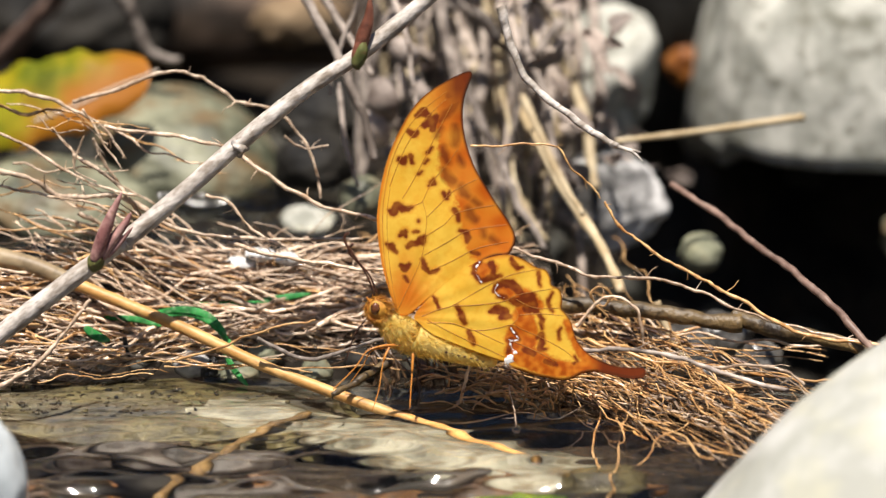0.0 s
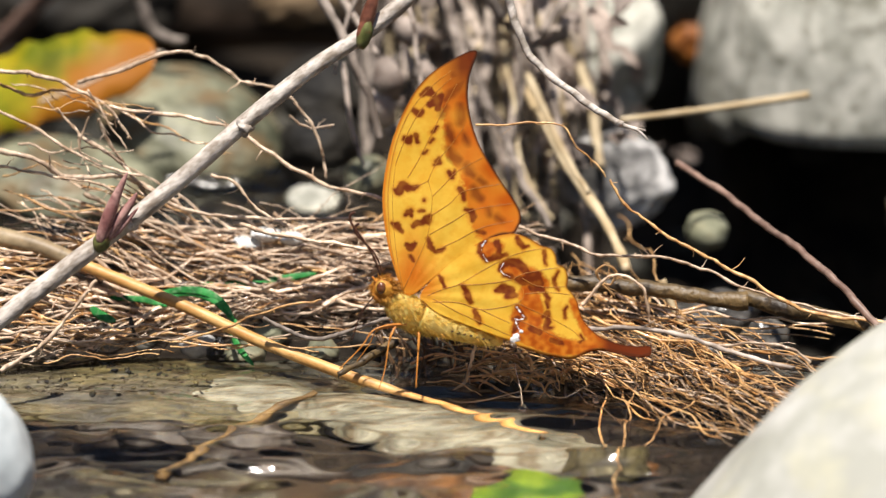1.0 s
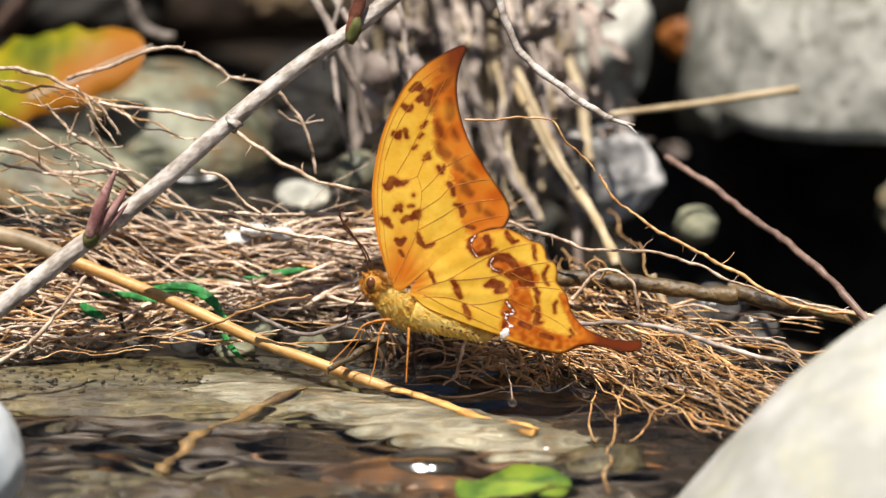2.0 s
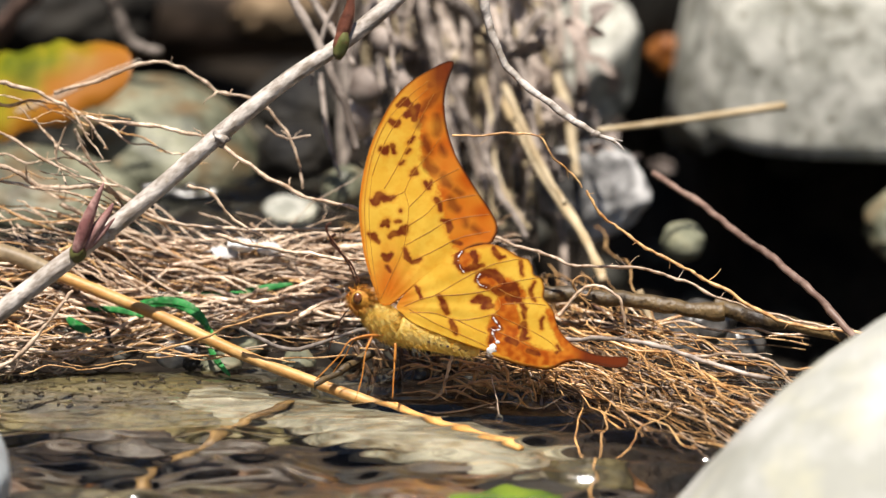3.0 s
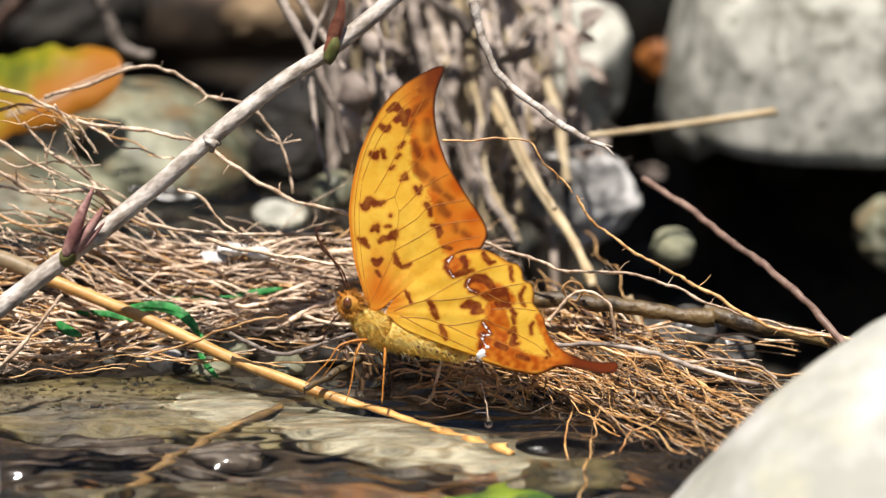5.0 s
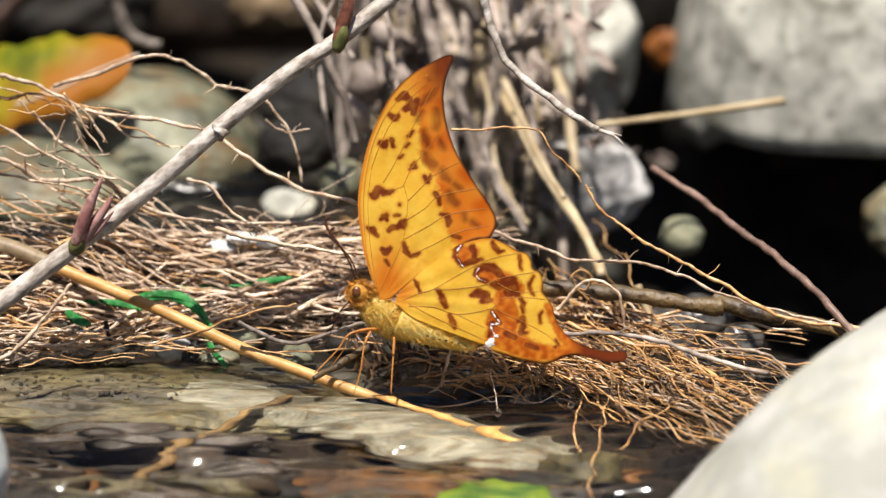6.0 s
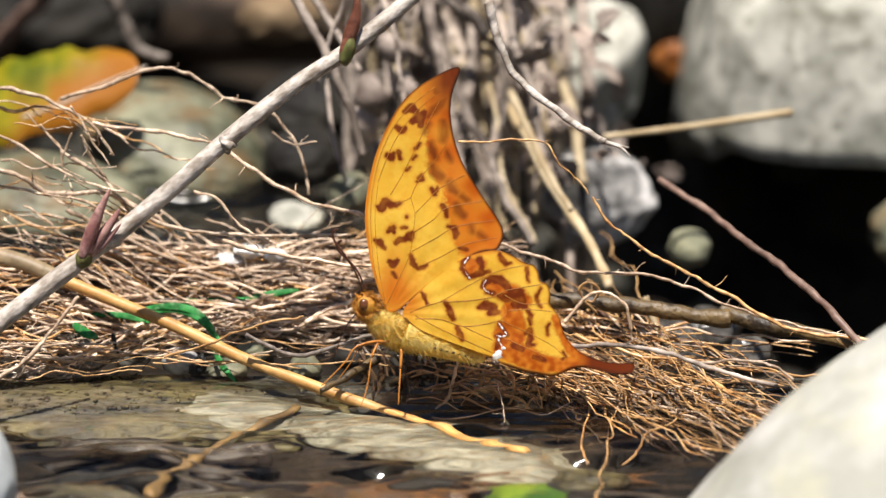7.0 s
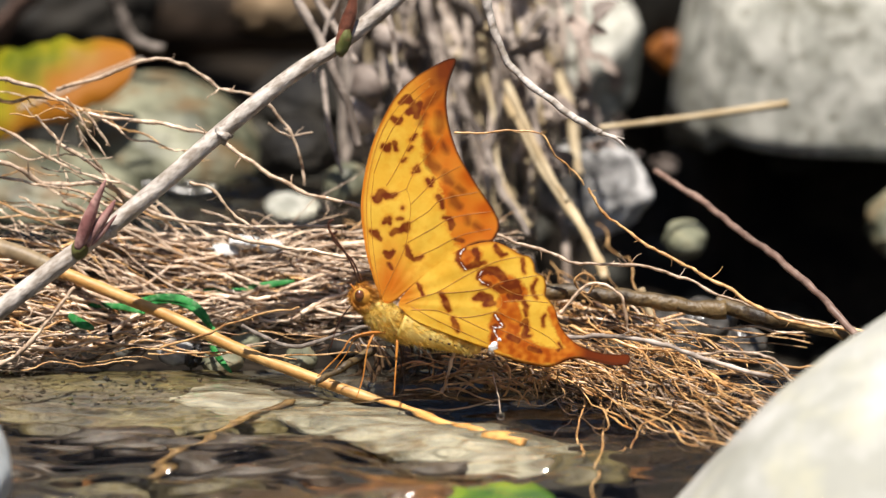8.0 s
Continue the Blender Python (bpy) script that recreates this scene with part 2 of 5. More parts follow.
class Geo:
    def __init__(self):
        self.verts, self.faces = [], []

    def tube(self, line, r0, r1=None, sides=6, knots=0.0, seed=0, flat=1.0, profile=None):
        line = [Vector(q) for q in line]
        r1 = r0 if r1 is None else r1
        n, base = len(line), len(self.verts)
        side = None
        for i, q in enumerate(line):
            d = (line[min(i + 1, n - 1)] - line[max(i - 1, 0)]).normalized()
            if side is None:
                side = d.orthogonal().normalized()
            side = (side - d * side.dot(d)).normalized()
            other = d.cross(side)
            r = r0 + (r1 - r0) * i / (n - 1)
            if profile:
                r *= profile(i / (n - 1))
            if knots:
                r *= 1 + knots * noise.noise(q * 0.9 / max(r0, 0.2) * 0.25 + Vector((seed, 0, 0)))
            for k in range(sides):
                a = 2 * math.pi * k / sides
                self.verts.append(q + r * (math.cos(a) * side + flat * math.sin(a) * other))
        for i in range(n - 1):
            for k in range(sides):
                a, b = base + i * sides + k, base + i * sides + (k + 1) % sides
                self.faces.append((a, b, b + sides, a + sides))
        self.faces.append(tuple(range(base + sides - 1, base - 1, -1)))
        last = base + (n - 1) * sides
        self.faces.append(tuple(range(last, last + sides)))
        return self

    def blob(self, centre, radii, turn=(0, 0, 0), detail=3, rough=0.12, size=1.0, seed=0, flatten=0.0):
        """A worn stone or a soft body: a sphere pushed about by noise at two sizes."""
        bm = bmesh.new()
        bmesh.ops.create_icosphere(bm, subdivisions=detail, radius=1)
        spin = Euler([radians(a) for a in turn]).to_matrix()
        off = Vector((seed * 5.7, seed * 2.3, seed * 9.1))
        base = len(self.verts)
        c = Vector(centre)
        for v in bm.verts:
            d = v.co.normalized()
            k = 1 + rough * noise.noise(d * 1.3 / size + off) + 0.45 * rough * noise.noise(d * 3.1 / size + off) + 0.12 * rough * noise.noise(d * 9 / size + off)
            q = d * k
            if flatten:
                q = Vector([math.copysign(abs(a) ** (1 - flatten), a) for a in q])
            self.verts.append(c + spin @ Vector((q.x * radii[0], q.y * radii[1], q.z * radii[2])))
        for f in bm.faces:
            self.faces.append(tuple(base + v.index for v in f.verts))
        bm.free()
        return self

    def ribbon(self, line, widths, side, thick=0.12, fold=0.2):
        """A leaf blade along a line: a thin closed strip with a fold along its middle."""
        side = Vector(side).normalized()
        n, base = len(line), len(self.verts)
        for i, q in enumerate(line):
            w = widths(i / (n - 1))
            d = (line[min(i + 1, n - 1)] - line[max(i - 1, 0)]).normalized()
            s = (side - d * side.dot(d)).normalized()
            up = s.cross(d)
            for across, lift in ((-1, fold), (-0.5, fold * 0.4), (0, 0), (0.5, fold * 0.4), (1, fold)):
                self.verts.append(q + s * w * across + up * (w * lift))
            for across, lift in ((1, fold), (0.5, fold * 0.4), (0, 0), (-0.5, fold * 0.4), (-1, fold)):
                self.verts.append(q + s * w * across + up * (w * lift - thick))
        for i in range(n - 1):
            for k in range(10):
                a, b = base + i * 10 + k, base + i * 10 + (k + 1) % 10
                self.faces.append((a, b, b + 10, a + 10))
        self.faces.append(tuple(range(base + 9, base - 1, -1)))
        self.faces.append(tuple(range(base + (n - 1) * 10, base + n * 10)))
        return self

    def mesh(self, name, origin, material):
        me = bpy.data.meshes.new(name)
        o = Vector(origin)
        me.from_pydata([tuple((Vector(v) - o) * MM) for v in self.verts], [], self.faces)
        me.polygons.foreach_set("use_smooth", [True] * len(me.polygons))
        me.materials.append(material)
        me.update()
        return me

    def foot(self):
        xs, ys, zs = zip(*self.verts)
        return Vector(((min(xs) + max(xs)) / 2, (min(ys) + max(ys)) / 2, min(zs)))


def solid(name, geo, material, label, category, group="", kind=""):
    """One thing of one mesh, with its origin at its foot."""
    o = geo.foot()
    ob = new(name, geo.mesh(name, o, material))
    ob.location = o * MM
    return tagged(ob, label, category, group, kind)


def thing(name, origin, label, category, group=""):
    """An Empty at the base of a thing; its parts go under it."""
    ob = new(name)
    ob.location = Vector(origin) * MM
    ob.empty_display_size = 0.004
    ob["at"] = tuple(origin)
    return tagged(ob, label, category, group)


def part(name, geo, material, parent, label=""):
    """One mesh under a thing or under a part of it."""
    ob = new(name, geo.mesh(name, parent["at"], material))
    ob.parent = parent
    ob["at"] = (0, 0, 0) if parent.parent else tuple(parent["at"])
    if parent.type == "MESH":
        ob.data.transform(Matrix.Identity(4))
        ob["at"] = tuple(parent["at"])
    else:
        ob["at"] = tuple(parent["at"])
    return tagged(ob, label)


# ---- ground and water ----
LEVEL = -31.0


def rise(a):
    """A smooth step from 0 to 1."""
    return 0.5 + 0.5 * math.tanh(a / 2)


def ground_height(x, y):
    """The stream bed in millimetres: shallow before the roots, a dark hollow under the boulder, added unseen banks
    behind and on both sides.
    """
    near = math.exp(-math.hypot(x, y) / 400)
    z = -44 + near * (2.5 * noise.noise(Vector((x / 26, y / 26, 0.3))) + 1.2 * noise.noise(Vector((x / 8, y / 8, 4.3))))
    hollow = rise((x - 22) / 5) * rise((y - 48) / 5) * rise((186 + 70 * rise((58 - x) / 3) - y) / 5) * rise((300 - x) / 20)
    z -= 36 * hollow
    gap = rise((x + 50) / 10) * rise((20 - x) / 8) * rise((y - 120) / 10) * rise((520 - y) / 40)
    z -= 14 * gap
    # unseen banks added on three sides to hold back sky light and warm reflections
    away = math.hypot(x, max(0.0, y + 60)) + 110 * noise.noise(Vector((x / 420, y / 420, 6))) + 40 * noise.noise(Vector((x / 130, y / 130, 8)))
    z += 480 * rise((away - 720) / 55)
    far = max(0.0, math.hypot(x, y) - 600)
    return z + far * 0.02 * (0.4 + 0.6 * noise.noise(Vector((x / 2500, y / 2500, 2))))


def build_ground():
    reach = [math.sinh(i / 90 * 10.5) / math.sinh(10.5) * 60000 + i * 1.6 for i in range(91)]
    line = [-a for a in reach[:0:-1]] + reach
    n = len(line)
    g = Geo()
    g.verts = [Vector((x, y + 40, ground_height(x, y + 40))) for y in line for x in line]
    g.faces = [(j * n + i, j * n + i + 1, (j + 1) * n + i + 1, (j + 1) * n + i) for j in range(n - 1) for i in range(n - 1)]
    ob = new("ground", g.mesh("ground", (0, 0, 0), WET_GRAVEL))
    tagged(ob, "wet gravel bed of a small stream, near-black to carry shade", "ground", kind="structure")


build_ground()


def build_water():
    """The rippled surface of the stream; it slides with the current."""
    g = Geo()
    nx, ny = 620, 176
    x0, x1, y0, y1 = -420.0, 160.0, -110.0, 19.0
    for j in range(ny + 1):
        for i in range(nx + 1):
            x, y = x0 + (x1 - x0) * i / nx, y0 + (y1 - y0) * j / ny
            h = 1.7 * noise.noise(Vector((x / 28, y / 8.0, 0))) + 1.0 * noise.noise(Vector((x / 11, y / 3.4, 5)))
            h += 0.26 * noise.noise(Vector((x / 7.0, y / 1.8, 9)))
            h *= 0.55 + 1.15 * rise((-16 - y) / 4)
            g.verts.append(Vector((x, y, LEVEL + h)))
    w = nx + 1
    g.faces = [(j * w + i, j * w + i + 1, (j + 1) * w + i + 1, (j + 1) * w + i) for j in range(ny) for i in range(nx)]
    ob = new("water", g.mesh("water", (0, 0, 0), WATER))
    ob.visible_shadow = False
    return tagged(ob, "clear rippling stream water sliding over stones", "water", kind="structure")


water = build_water()


def build_pool():
    """The still pool dammed up behind the roots."""
    g = Geo()
    nx, ny = 200, 190
    for j in range(ny + 1):
        for i in range(nx + 1):
            x, y = -120 + 140 * i / nx, 64 + 60 * j / ny
            h = 0.5 * noise.noise(Vector((x / 7, y / 4, 2))) + 0.2 * noise.noise(Vector((x / 3, y / 2, 7)))
            # small waves that run up on the stone
            run = max(0.0, 1.15 + 0.55 * noise.noise(Vector((x / 5, 3, 1)))) * rise((x + 63) / 2) * rise((-39 - x) / 2)
            crest = 103.5 + 1.2 * noise.noise(Vector((x / 6, 1, 1)))
            h += 1.75 * run * math.exp(-((y - crest) / 1.25) ** 2)
            g.verts.append(Vector((x, y, -24.5 + h)))
    w = nx + 1
    g.faces = [(j * w + i, j * w + i + 1, (j + 1) * w + i + 1, (j + 1) * w + i) for j in range(ny) for i in range(nx)]
    ob = new("water", g.mesh("water", (0, 0, 0), POOL))
    ob.visible_shadow = False
    return tagged(ob, "dark still pool of water behind the root mat", "water", kind="structure")


pool = build_pool()


# ---- stones ----
def stone(centre, radii, material, label, turn=(0, 0, 0), seed=1, rough=0.16, detail=5, name="stone", flatten=0.0, size=1.0):
    return solid(name, Geo().blob(centre, radii, turn, detail, rough, size, seed, flatten), material, label, "stone", "stream stones")


def build_boulder():
    """A boulder whose worn front ends in a crisp lip over the hollow; it stands on a foot further back."""
    g = Geo().blob((94.5, 199, -42), (45.5, 52, 58), (0, 0, 4), 6, 0.07, 1.0, 3, 0.35)
    for v in g.verts:
        lip = np.interp(v.x, (46, 54, 61, 72, 82, 90, 110), (-31.5, -32.4, -33.0, -33.4, -33.4, -32.4, -30.0)) + 1.2 * noise.noise(Vector((v.x / 7, v.y / 9, 4))) - 0.3 * max(0.0, v.y - 152)
        if v.z < lip:
            v.x, v.y = 98 + (v.x - 98) * 0.5, 236 + (v.y - 236) * 0.22
            v.z = lip + (v.z - lip) * 1.15
    solid("boulder", g, GRANITE, "large pale grey weathered granite boulder overhanging a dark hollow", "stone", "stream stones")


build_boulder()
stone((88.8, -70, -34.8), (67.5, 39.3, 40.0), WHITE_STONE, "smooth cream-white stone in strong sun beside the roots", (0, -33.5, 8), 5, 0.05, 6)
stone((-83, -60, -22.2), (11.5, 12, 14), BLUE_STONE, "smooth pale blue-grey stone at the water's edge", (0, 0, 0), 6, 0.08, 5)
stone((-49, 131, -24.3), (18.5, 22, 12.5), GREEN_STONE, "rounded green-grey stone standing in the pool", (5, 14, 10), 7, 0.09, 6)
stone((-72.2, 100, -23.4), (18, 16, 8), GREEN_STONE, "flat green-grey wet stone in the pool", (0, 6, 0), 8, 0.09, 6)
stone((-25.6, 95, -26.2), (5.6, 7, 3.2), GRANITE, "small white wet pebble behind the roots", (0, 12, 0), 9, 0.14, 4, "pebble")
stone((-15.3, 90, -19.1), (4.2, 5, 4.2), GREEN_STONE, "small olive round pebble behind the roots", (0, 0, 0), 10, 0.14, 4, "pebble")
stone((31.0, 172, -20.0), (11.0, 12, 14), GRANITE, "sunlit grey stone wedged behind dead stems", (0, 15, 0), 11, 0.18)
stone((31.2, 112, -26.6), (11.5, 10, 9.2), GRANITE_DARK, "mottled white and grey stone among dead stems", (0, 10, 0), 12, 0.16)
stone((48.9, 98, -32.6), (4.1, 5, 3.7), PALE_STONE, "small pale green wet pebble in the dark hollow", (0, 0, 0), 13, 0.12, 4, "pebble")
stone((93.5, 130, -40.0), (9, 10, 7), GREEN_STONE, "brown and grey mottled stone in the hollow", (0, 0, 0), 14, 0.2)
# added stone, its near-black colour stands in for shade beside the boulder
stone((45.8, 215, -9.7), (15, 25, 42), BROWN_STONE, "tall near-black stone added to darken the gap behind the boulder", (0, 0, 0), 27, 0.10)
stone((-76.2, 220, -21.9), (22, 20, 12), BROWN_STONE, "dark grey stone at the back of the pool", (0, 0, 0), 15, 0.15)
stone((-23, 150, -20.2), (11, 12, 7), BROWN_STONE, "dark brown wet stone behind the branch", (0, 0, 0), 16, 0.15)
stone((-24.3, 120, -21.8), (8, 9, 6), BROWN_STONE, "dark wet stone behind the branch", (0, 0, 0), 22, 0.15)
stone((-54, 9, -39.7), (40, 17, 7.6), SILT, "mossy olive flat rock half under the water", (9, 2, -7), 17, 0.24, 6, "flat_rock")
stone((1.5, -11.0, -39.2), (36, 10.0, 5.2), SLAB, "pale grey-green wet slab lying just under the water", (2, 2, -27), 18, 0.14, 6, "flat_rock")
stone((-38, 6.5, -38.4), (17, 8.5, 6.0), SLAB, "pale grey-green wet rock at the foot of the roots", (8, 2, -10), 28, 0.2, 5, "flat_rock")
stone((28.0, -27, -38.6), (8.0, 7.0, 4.8), SILT, "small olive stone under running water", (0, 0, 0), 19, 0.12, 5, "flat_rock")
stone((-35, -40, -47), (66, 26, 6), BED, "wide brown flat stone on the stream bed", (0, 0, 4), 26, 0.10, 6, "flat_rock")
stone((-7, -34, -41.5), (15, 6, 4.0), RUST, "rust-brown stone under the water", (0, 0, -15), 23, 0.15, 5, "flat_rock")
stone((-40, -52, -42), (9, 6, 5), SILT, "olive stone under the water", (0, 0, 5), 24, 0.15, 5, "flat_rock")
stone((-16, -54, -42), (9, 5, 5), PALE_STONE, "pale green stone under the water", (0, 0, -5), 25, 0.15, 5, "flat_rock")


for k, (q, a, h) in enumerate((((43.0, 44.0, -33.7), 6.5, 4.5), ((51.5, 50.0, -32.5), 6.0, 4.0), ((58.1, 44.0, -35.9), 5.0, 4.0), ((46.9, 36.0, -36.5), 5.0, 3.6))):
    stone(q, (a, a * 0.9, h), WET_STONE, "dark glossy wet stone in the hollow behind the roots", (0, 10 * k, 40 * k), 400 + k, 0.22, 4)


def build_grit():
    """Silt, moss crumbs and grit on the wet back of the mossy rock, along the foot of the roots."""
    rnd = random.Random(61)
    rock = [o for o in scene.objects if o.name.startswith("flat_rock") and o["label"].startswith("mossy")][0]
    lift = {}
    for v in rock.data.vertices:
        q = (v.co + rock.location) / MM
        key = (round(q.x / 1.5), round(q.y / 1.5))
        lift[key] = max(lift.get(key, -99.0), q.z)
    for material, count, label in ((SILT, 420, "olive grit and moss crumbs on the wet rock"), (BROWN_STONE, 420, "dark grit on the wet rock")):
        g = Geo()
        for k in range(count):
            x, y = rnd.uniform(-86, -18), rnd.uniform(3, 24)
            z = lift.get((round(x / 1.5), round(y / 1.5)))
            if z is None or z < -34.5:
                continue
            r = rnd.choice((0.15, 0.2, 0.28, 0.45))
            g.blob((x, y, z + 0.3 * r), (r * rnd.uniform(1, 2), r, r * 0.7), (0, 0, rnd.uniform(0, 180)), 1, 0.4, 1, k)
        solid("grit", g, material, label, "grit", kind="stuff")


build_grit()


def build_bed_stones():
    """Flat stones of many colours on the stream bed, stretched long to imitate the streaks of reflection on the running
    water.
    """
    rnd = random.Random(41)
    kinds = ((BED, "flat brown stone under running water"), (SILT, "olive flat stone under running water"), (BROWN_STONE, "near-black flat stone under running water"),
             (RUST, "rusty flat stone under running water"), (BROWN_STONE, "near-black flat stone under running water"), (BED, "flat brown stone under running water"),
             (BROWN_STONE, "near-black flat stone under running water"), (LILAC_STONE, "purplish grey flat stone under running water"))
    for k in range(84):
        x, y = rnd.uniform(-84, 30), rnd.uniform(-66, -21)
        m, label = kinds[k % 8]
        a = rnd.uniform(6, 16)
        stone((x, y, -41.0 + rnd.uniform(-1.6, 1.6)), (a, a * rnd.uniform(0.10, 0.22), rnd.uniform(1.4, 2.6)), m, label, (0, 0, rnd.uniform(-14, 8)), 200 + k, 0.3, 3, "flat_rock")
    for k in range(9):
        stone((rnd.uniform(-70, -30), rnd.uniform(-24, -10), -36.5 + rnd.uniform(-0.8, 0.8)), (rnd.uniform(6, 12), rnd.uniform(1.5, 3), 2.0), LILAC_STONE, "purplish grey flat stone under running water", (0, 0, rnd.uniform(-12, 6)), 320 + k, 0.3, 3, "flat_rock")


build_bed_stones()
for k, (q, r, m, label) in enumerate((((-55.9, 30, -28), (2.8, 3, 2), PALE_STONE, "small beige pebble beneath the root mat"), ((-45.8, 28, -31.1), (3.4, 3, 2.4), GRANITE_DARK, "small grey-white pebble beneath the root mat"),
                                      ((-51.4, 34, -28.3), (3.6, 3, 2.6), BROWN_STONE, "small grey pebble beneath the root mat"), ((-32.3, 30, -29.6), (4, 3, 2.4), PALE_STONE, "small pale pebble beneath the root mat"),
                                      ((-23, 26, -32.1), (3.6, 3, 2.6), GREEN_STONE, "small olive pebble beneath the root mat"), ((-37.3, 26, -32.1), (4.5, 4, 2.4), GREEN_STONE, "small olive pebble beneath the root mat"),
                                      ((-14.8, 28, -30.6), (3, 3, 2.4), BROWN_STONE, "small brown pebble beneath the root mat"))):
    stone(q, r, m, label, (0, 0, 20 * k), 50 + k, 0.16, 4, "pebble")

for k, (x, y, z, a) in enumerate(((-36.5, 40.4, -15.4, 2.0), (-33, 40.6, -14.0, 2.8), (-28.5, 40.0, -14.6, 2.0))):
    stone((x, y, z - 0.3), (a * 1.35, 2.2, 1.2), PALE_WET, "small white wet pebble caught among the roots", (0, 10, 25 * k), 70 + k, 0.2, 4, "pebble")
solid("charred_scrap", Geo().blob((-42.1, 22, -30.2), (1.3, 1.0, 1.9), (0, 25, 0), 4, 0.7, 0.6, 3).tube(spline([(-41.7, 22, -31.1), (-40.9, 22, -31.5), (-40.3, 22, -30.9)], 3), 0.4, 0.15, 6), CHAR, "small charred black scrap under the cane", "charcoal")
solid("black_stem", Geo().tube(spline([(-57.5, 20, -23.2), (-57.2, 20, -25.2), (-56.6, 20, -27.2)], 5), 0.45, 0.35, 8, 0.3, 2), CHAR, "short black stem beneath the root mat", "stem")

# ---- dead log and fragments at the back ----
t = thing("log", (-47.6, 262, -49), "dark rotting log with a sunlit tan patch behind the pool", "log")
part("trunk", Geo().tube(crooked(spline([(-80.4, 262, -31.8), (-61.6, 262, -35), (-42.8, 262, -35.5), (-9.9, 262, -33.6)], 14), 2.5, 30, 1), 10.5, 11.5, 24, 0.25, 3), LOG, t)
# the sunlit part of the log, put in as a paler tan piece
part("bare_patch", Geo().blob((-29.6, 251.5, -31.4), (9.5, 2.6, 5.2), (0, -4, 0), 4, 0.35, 0.5, 31), LIT_WOOD, t, "tan patch standing in for sunlight on the log")
solid("bark_fragment", Geo().blob((48.0, 190, -22.9), (3.4, 2, 3.5), (0, 30, 0), 4, 0.5, 0.8, 21, 0.3), ORANGE_BIT, "small orange-brown bark fragment between stones", "bark")


# ---- branch and cane ----
def build_branch():
    line = crooked(spline([(-86.4, 24, -29.2), (-74.1, 25.7, -19.5), (-62.3, 27.4, -11), (-49.4, 29.1, -0.8), (-37.1, 30.9, 9.9), (-24.9, 32.6, 19.5), (-13.7, 34.3, 27), (0.6, 36, 38.7)], 10), 0.28, 14, 4)
    t = thing("branch", line[0], "grey-barked bare branch with reddish buds leaning over the roots", "branch")
    part("stem", Geo().tube(line, 1.7, 1.4, 16, 0.14, 2), BARK, t)
    for name, spot, m, label, parts in (
        ("bud", (-62.3, 22, -9.4), BUD, "purple-red pointed bud", ([(-62.9, 24.5, -10.2), (-61.8, 24.5, -6.8), (-60, 24.5, -2), (-57.8, 24.5, 2.8)], [(-61.6, 25, -9.9), (-59.6, 25, -6.4), (-57.3, 25, -3.2), (-56.2, 25, -1.2)], [(-60.6, 25, -9.6), (-58.3, 25, -6.9), (-55.9, 25, -3.9)])),
        ("bud", (-15, 6, 33.9), BUD_DARK, "dark red pointed bud", ([(-15.3, 33, 25.3), (-14.5, 33, 29), (-13.4, 33, 32.7), (-13.1, 33, 36.9)], [(-15.7, 32.5, 24.7), (-15.3, 32.5, 27.5), (-13.8, 32.5, 31.2)]))):
        for k, pts in enumerate(parts):
            s = spline(pts, 6)
            g = Geo()
            n = len(s)
            base_r = (1.35 if spot[0] > -40 else 1.25) - 0.35 * k
            g.tube(s, base_r, base_r, 12, 0.15, 1, profile=lambda u: 0.08 + 0.92 * math.sin(math.pi * (0.25 + 0.75 * u)) ** 0.9)
            part(name, g, m, t, label)
    part("bud_base", Geo().blob((-62.7, 25, -10.4), (1.5, 1.4, 2.2), (0, 20, 0), 3, 0.2, 1, 3), BUD_GREEN, t, "green bud base")
    part("bud_base", Geo().blob((-15.0, 32.3, 26.2), (1.3, 1.2, 3.0), (0, 15, 0), 3, 0.2, 1, 4), BUD_GREEN, t, "green bud base")
    for k, (u, s) in enumerate(((0.33, 1), (0.58, -1))):
        q = line[int(u * (len(line) - 1))]
        part("knot", Geo().blob(q + Vector((0, -0.4, 0.3 * s)), (1.9, 1.55, 1.6), (0, 40, 0), 4, 0.4, 1, 8 + k), BARK, t)

    # the whole branch hangs well in front of the root bank, clear of it
    t.location = EYE + (t.location - EYE) * 0.9905
    t.scale = (0.9905, 0.9905, 0.9905)


build_branch()
t = thing("cane", (-81.1, 8, -4.1), "tan split cane slanting from the roots into the water", "cane")
part("stem", Geo().tube(crooked(spline([(-84.7, 36, -12.5), (-74.3, 32, -13.5), (-66.4, 28, -15.8)], 8), 0.3, 15, 5), 1.85, 1.42, 12, 0.1, 3), CANE_DULL, t, "weathered grey-brown cane end")
part("stem", Geo().tube(crooked(spline([(-67.2, 28.5, -15.6), (-49.4, 20.8, -20.8), (-33.9, 13.1, -25.5), (-18.6, 5.3, -29.3), (-11.6, 2.3, -31.0), (-6.1, 0.5, -32.6), (4.9, -8.6, -33.9), (16.9, -17.7, -34.8)], 8), 0.3, 18, 6), 1.12, 0.95, 12, 0.08, 4), CANE, t)


solid("sunken_stick", Geo().tube(crooked(spline([(-24.0, 3, -33.0), (-33.6, -7.5, -34.6), (-42.3, -20, -35.6), (-49.8, -34, -36.8)], 8), 1.0, 8, 8), 0.85, 1.15, 10, 0.35, 5), AMBER, "amber stick lying under the water", "stick")


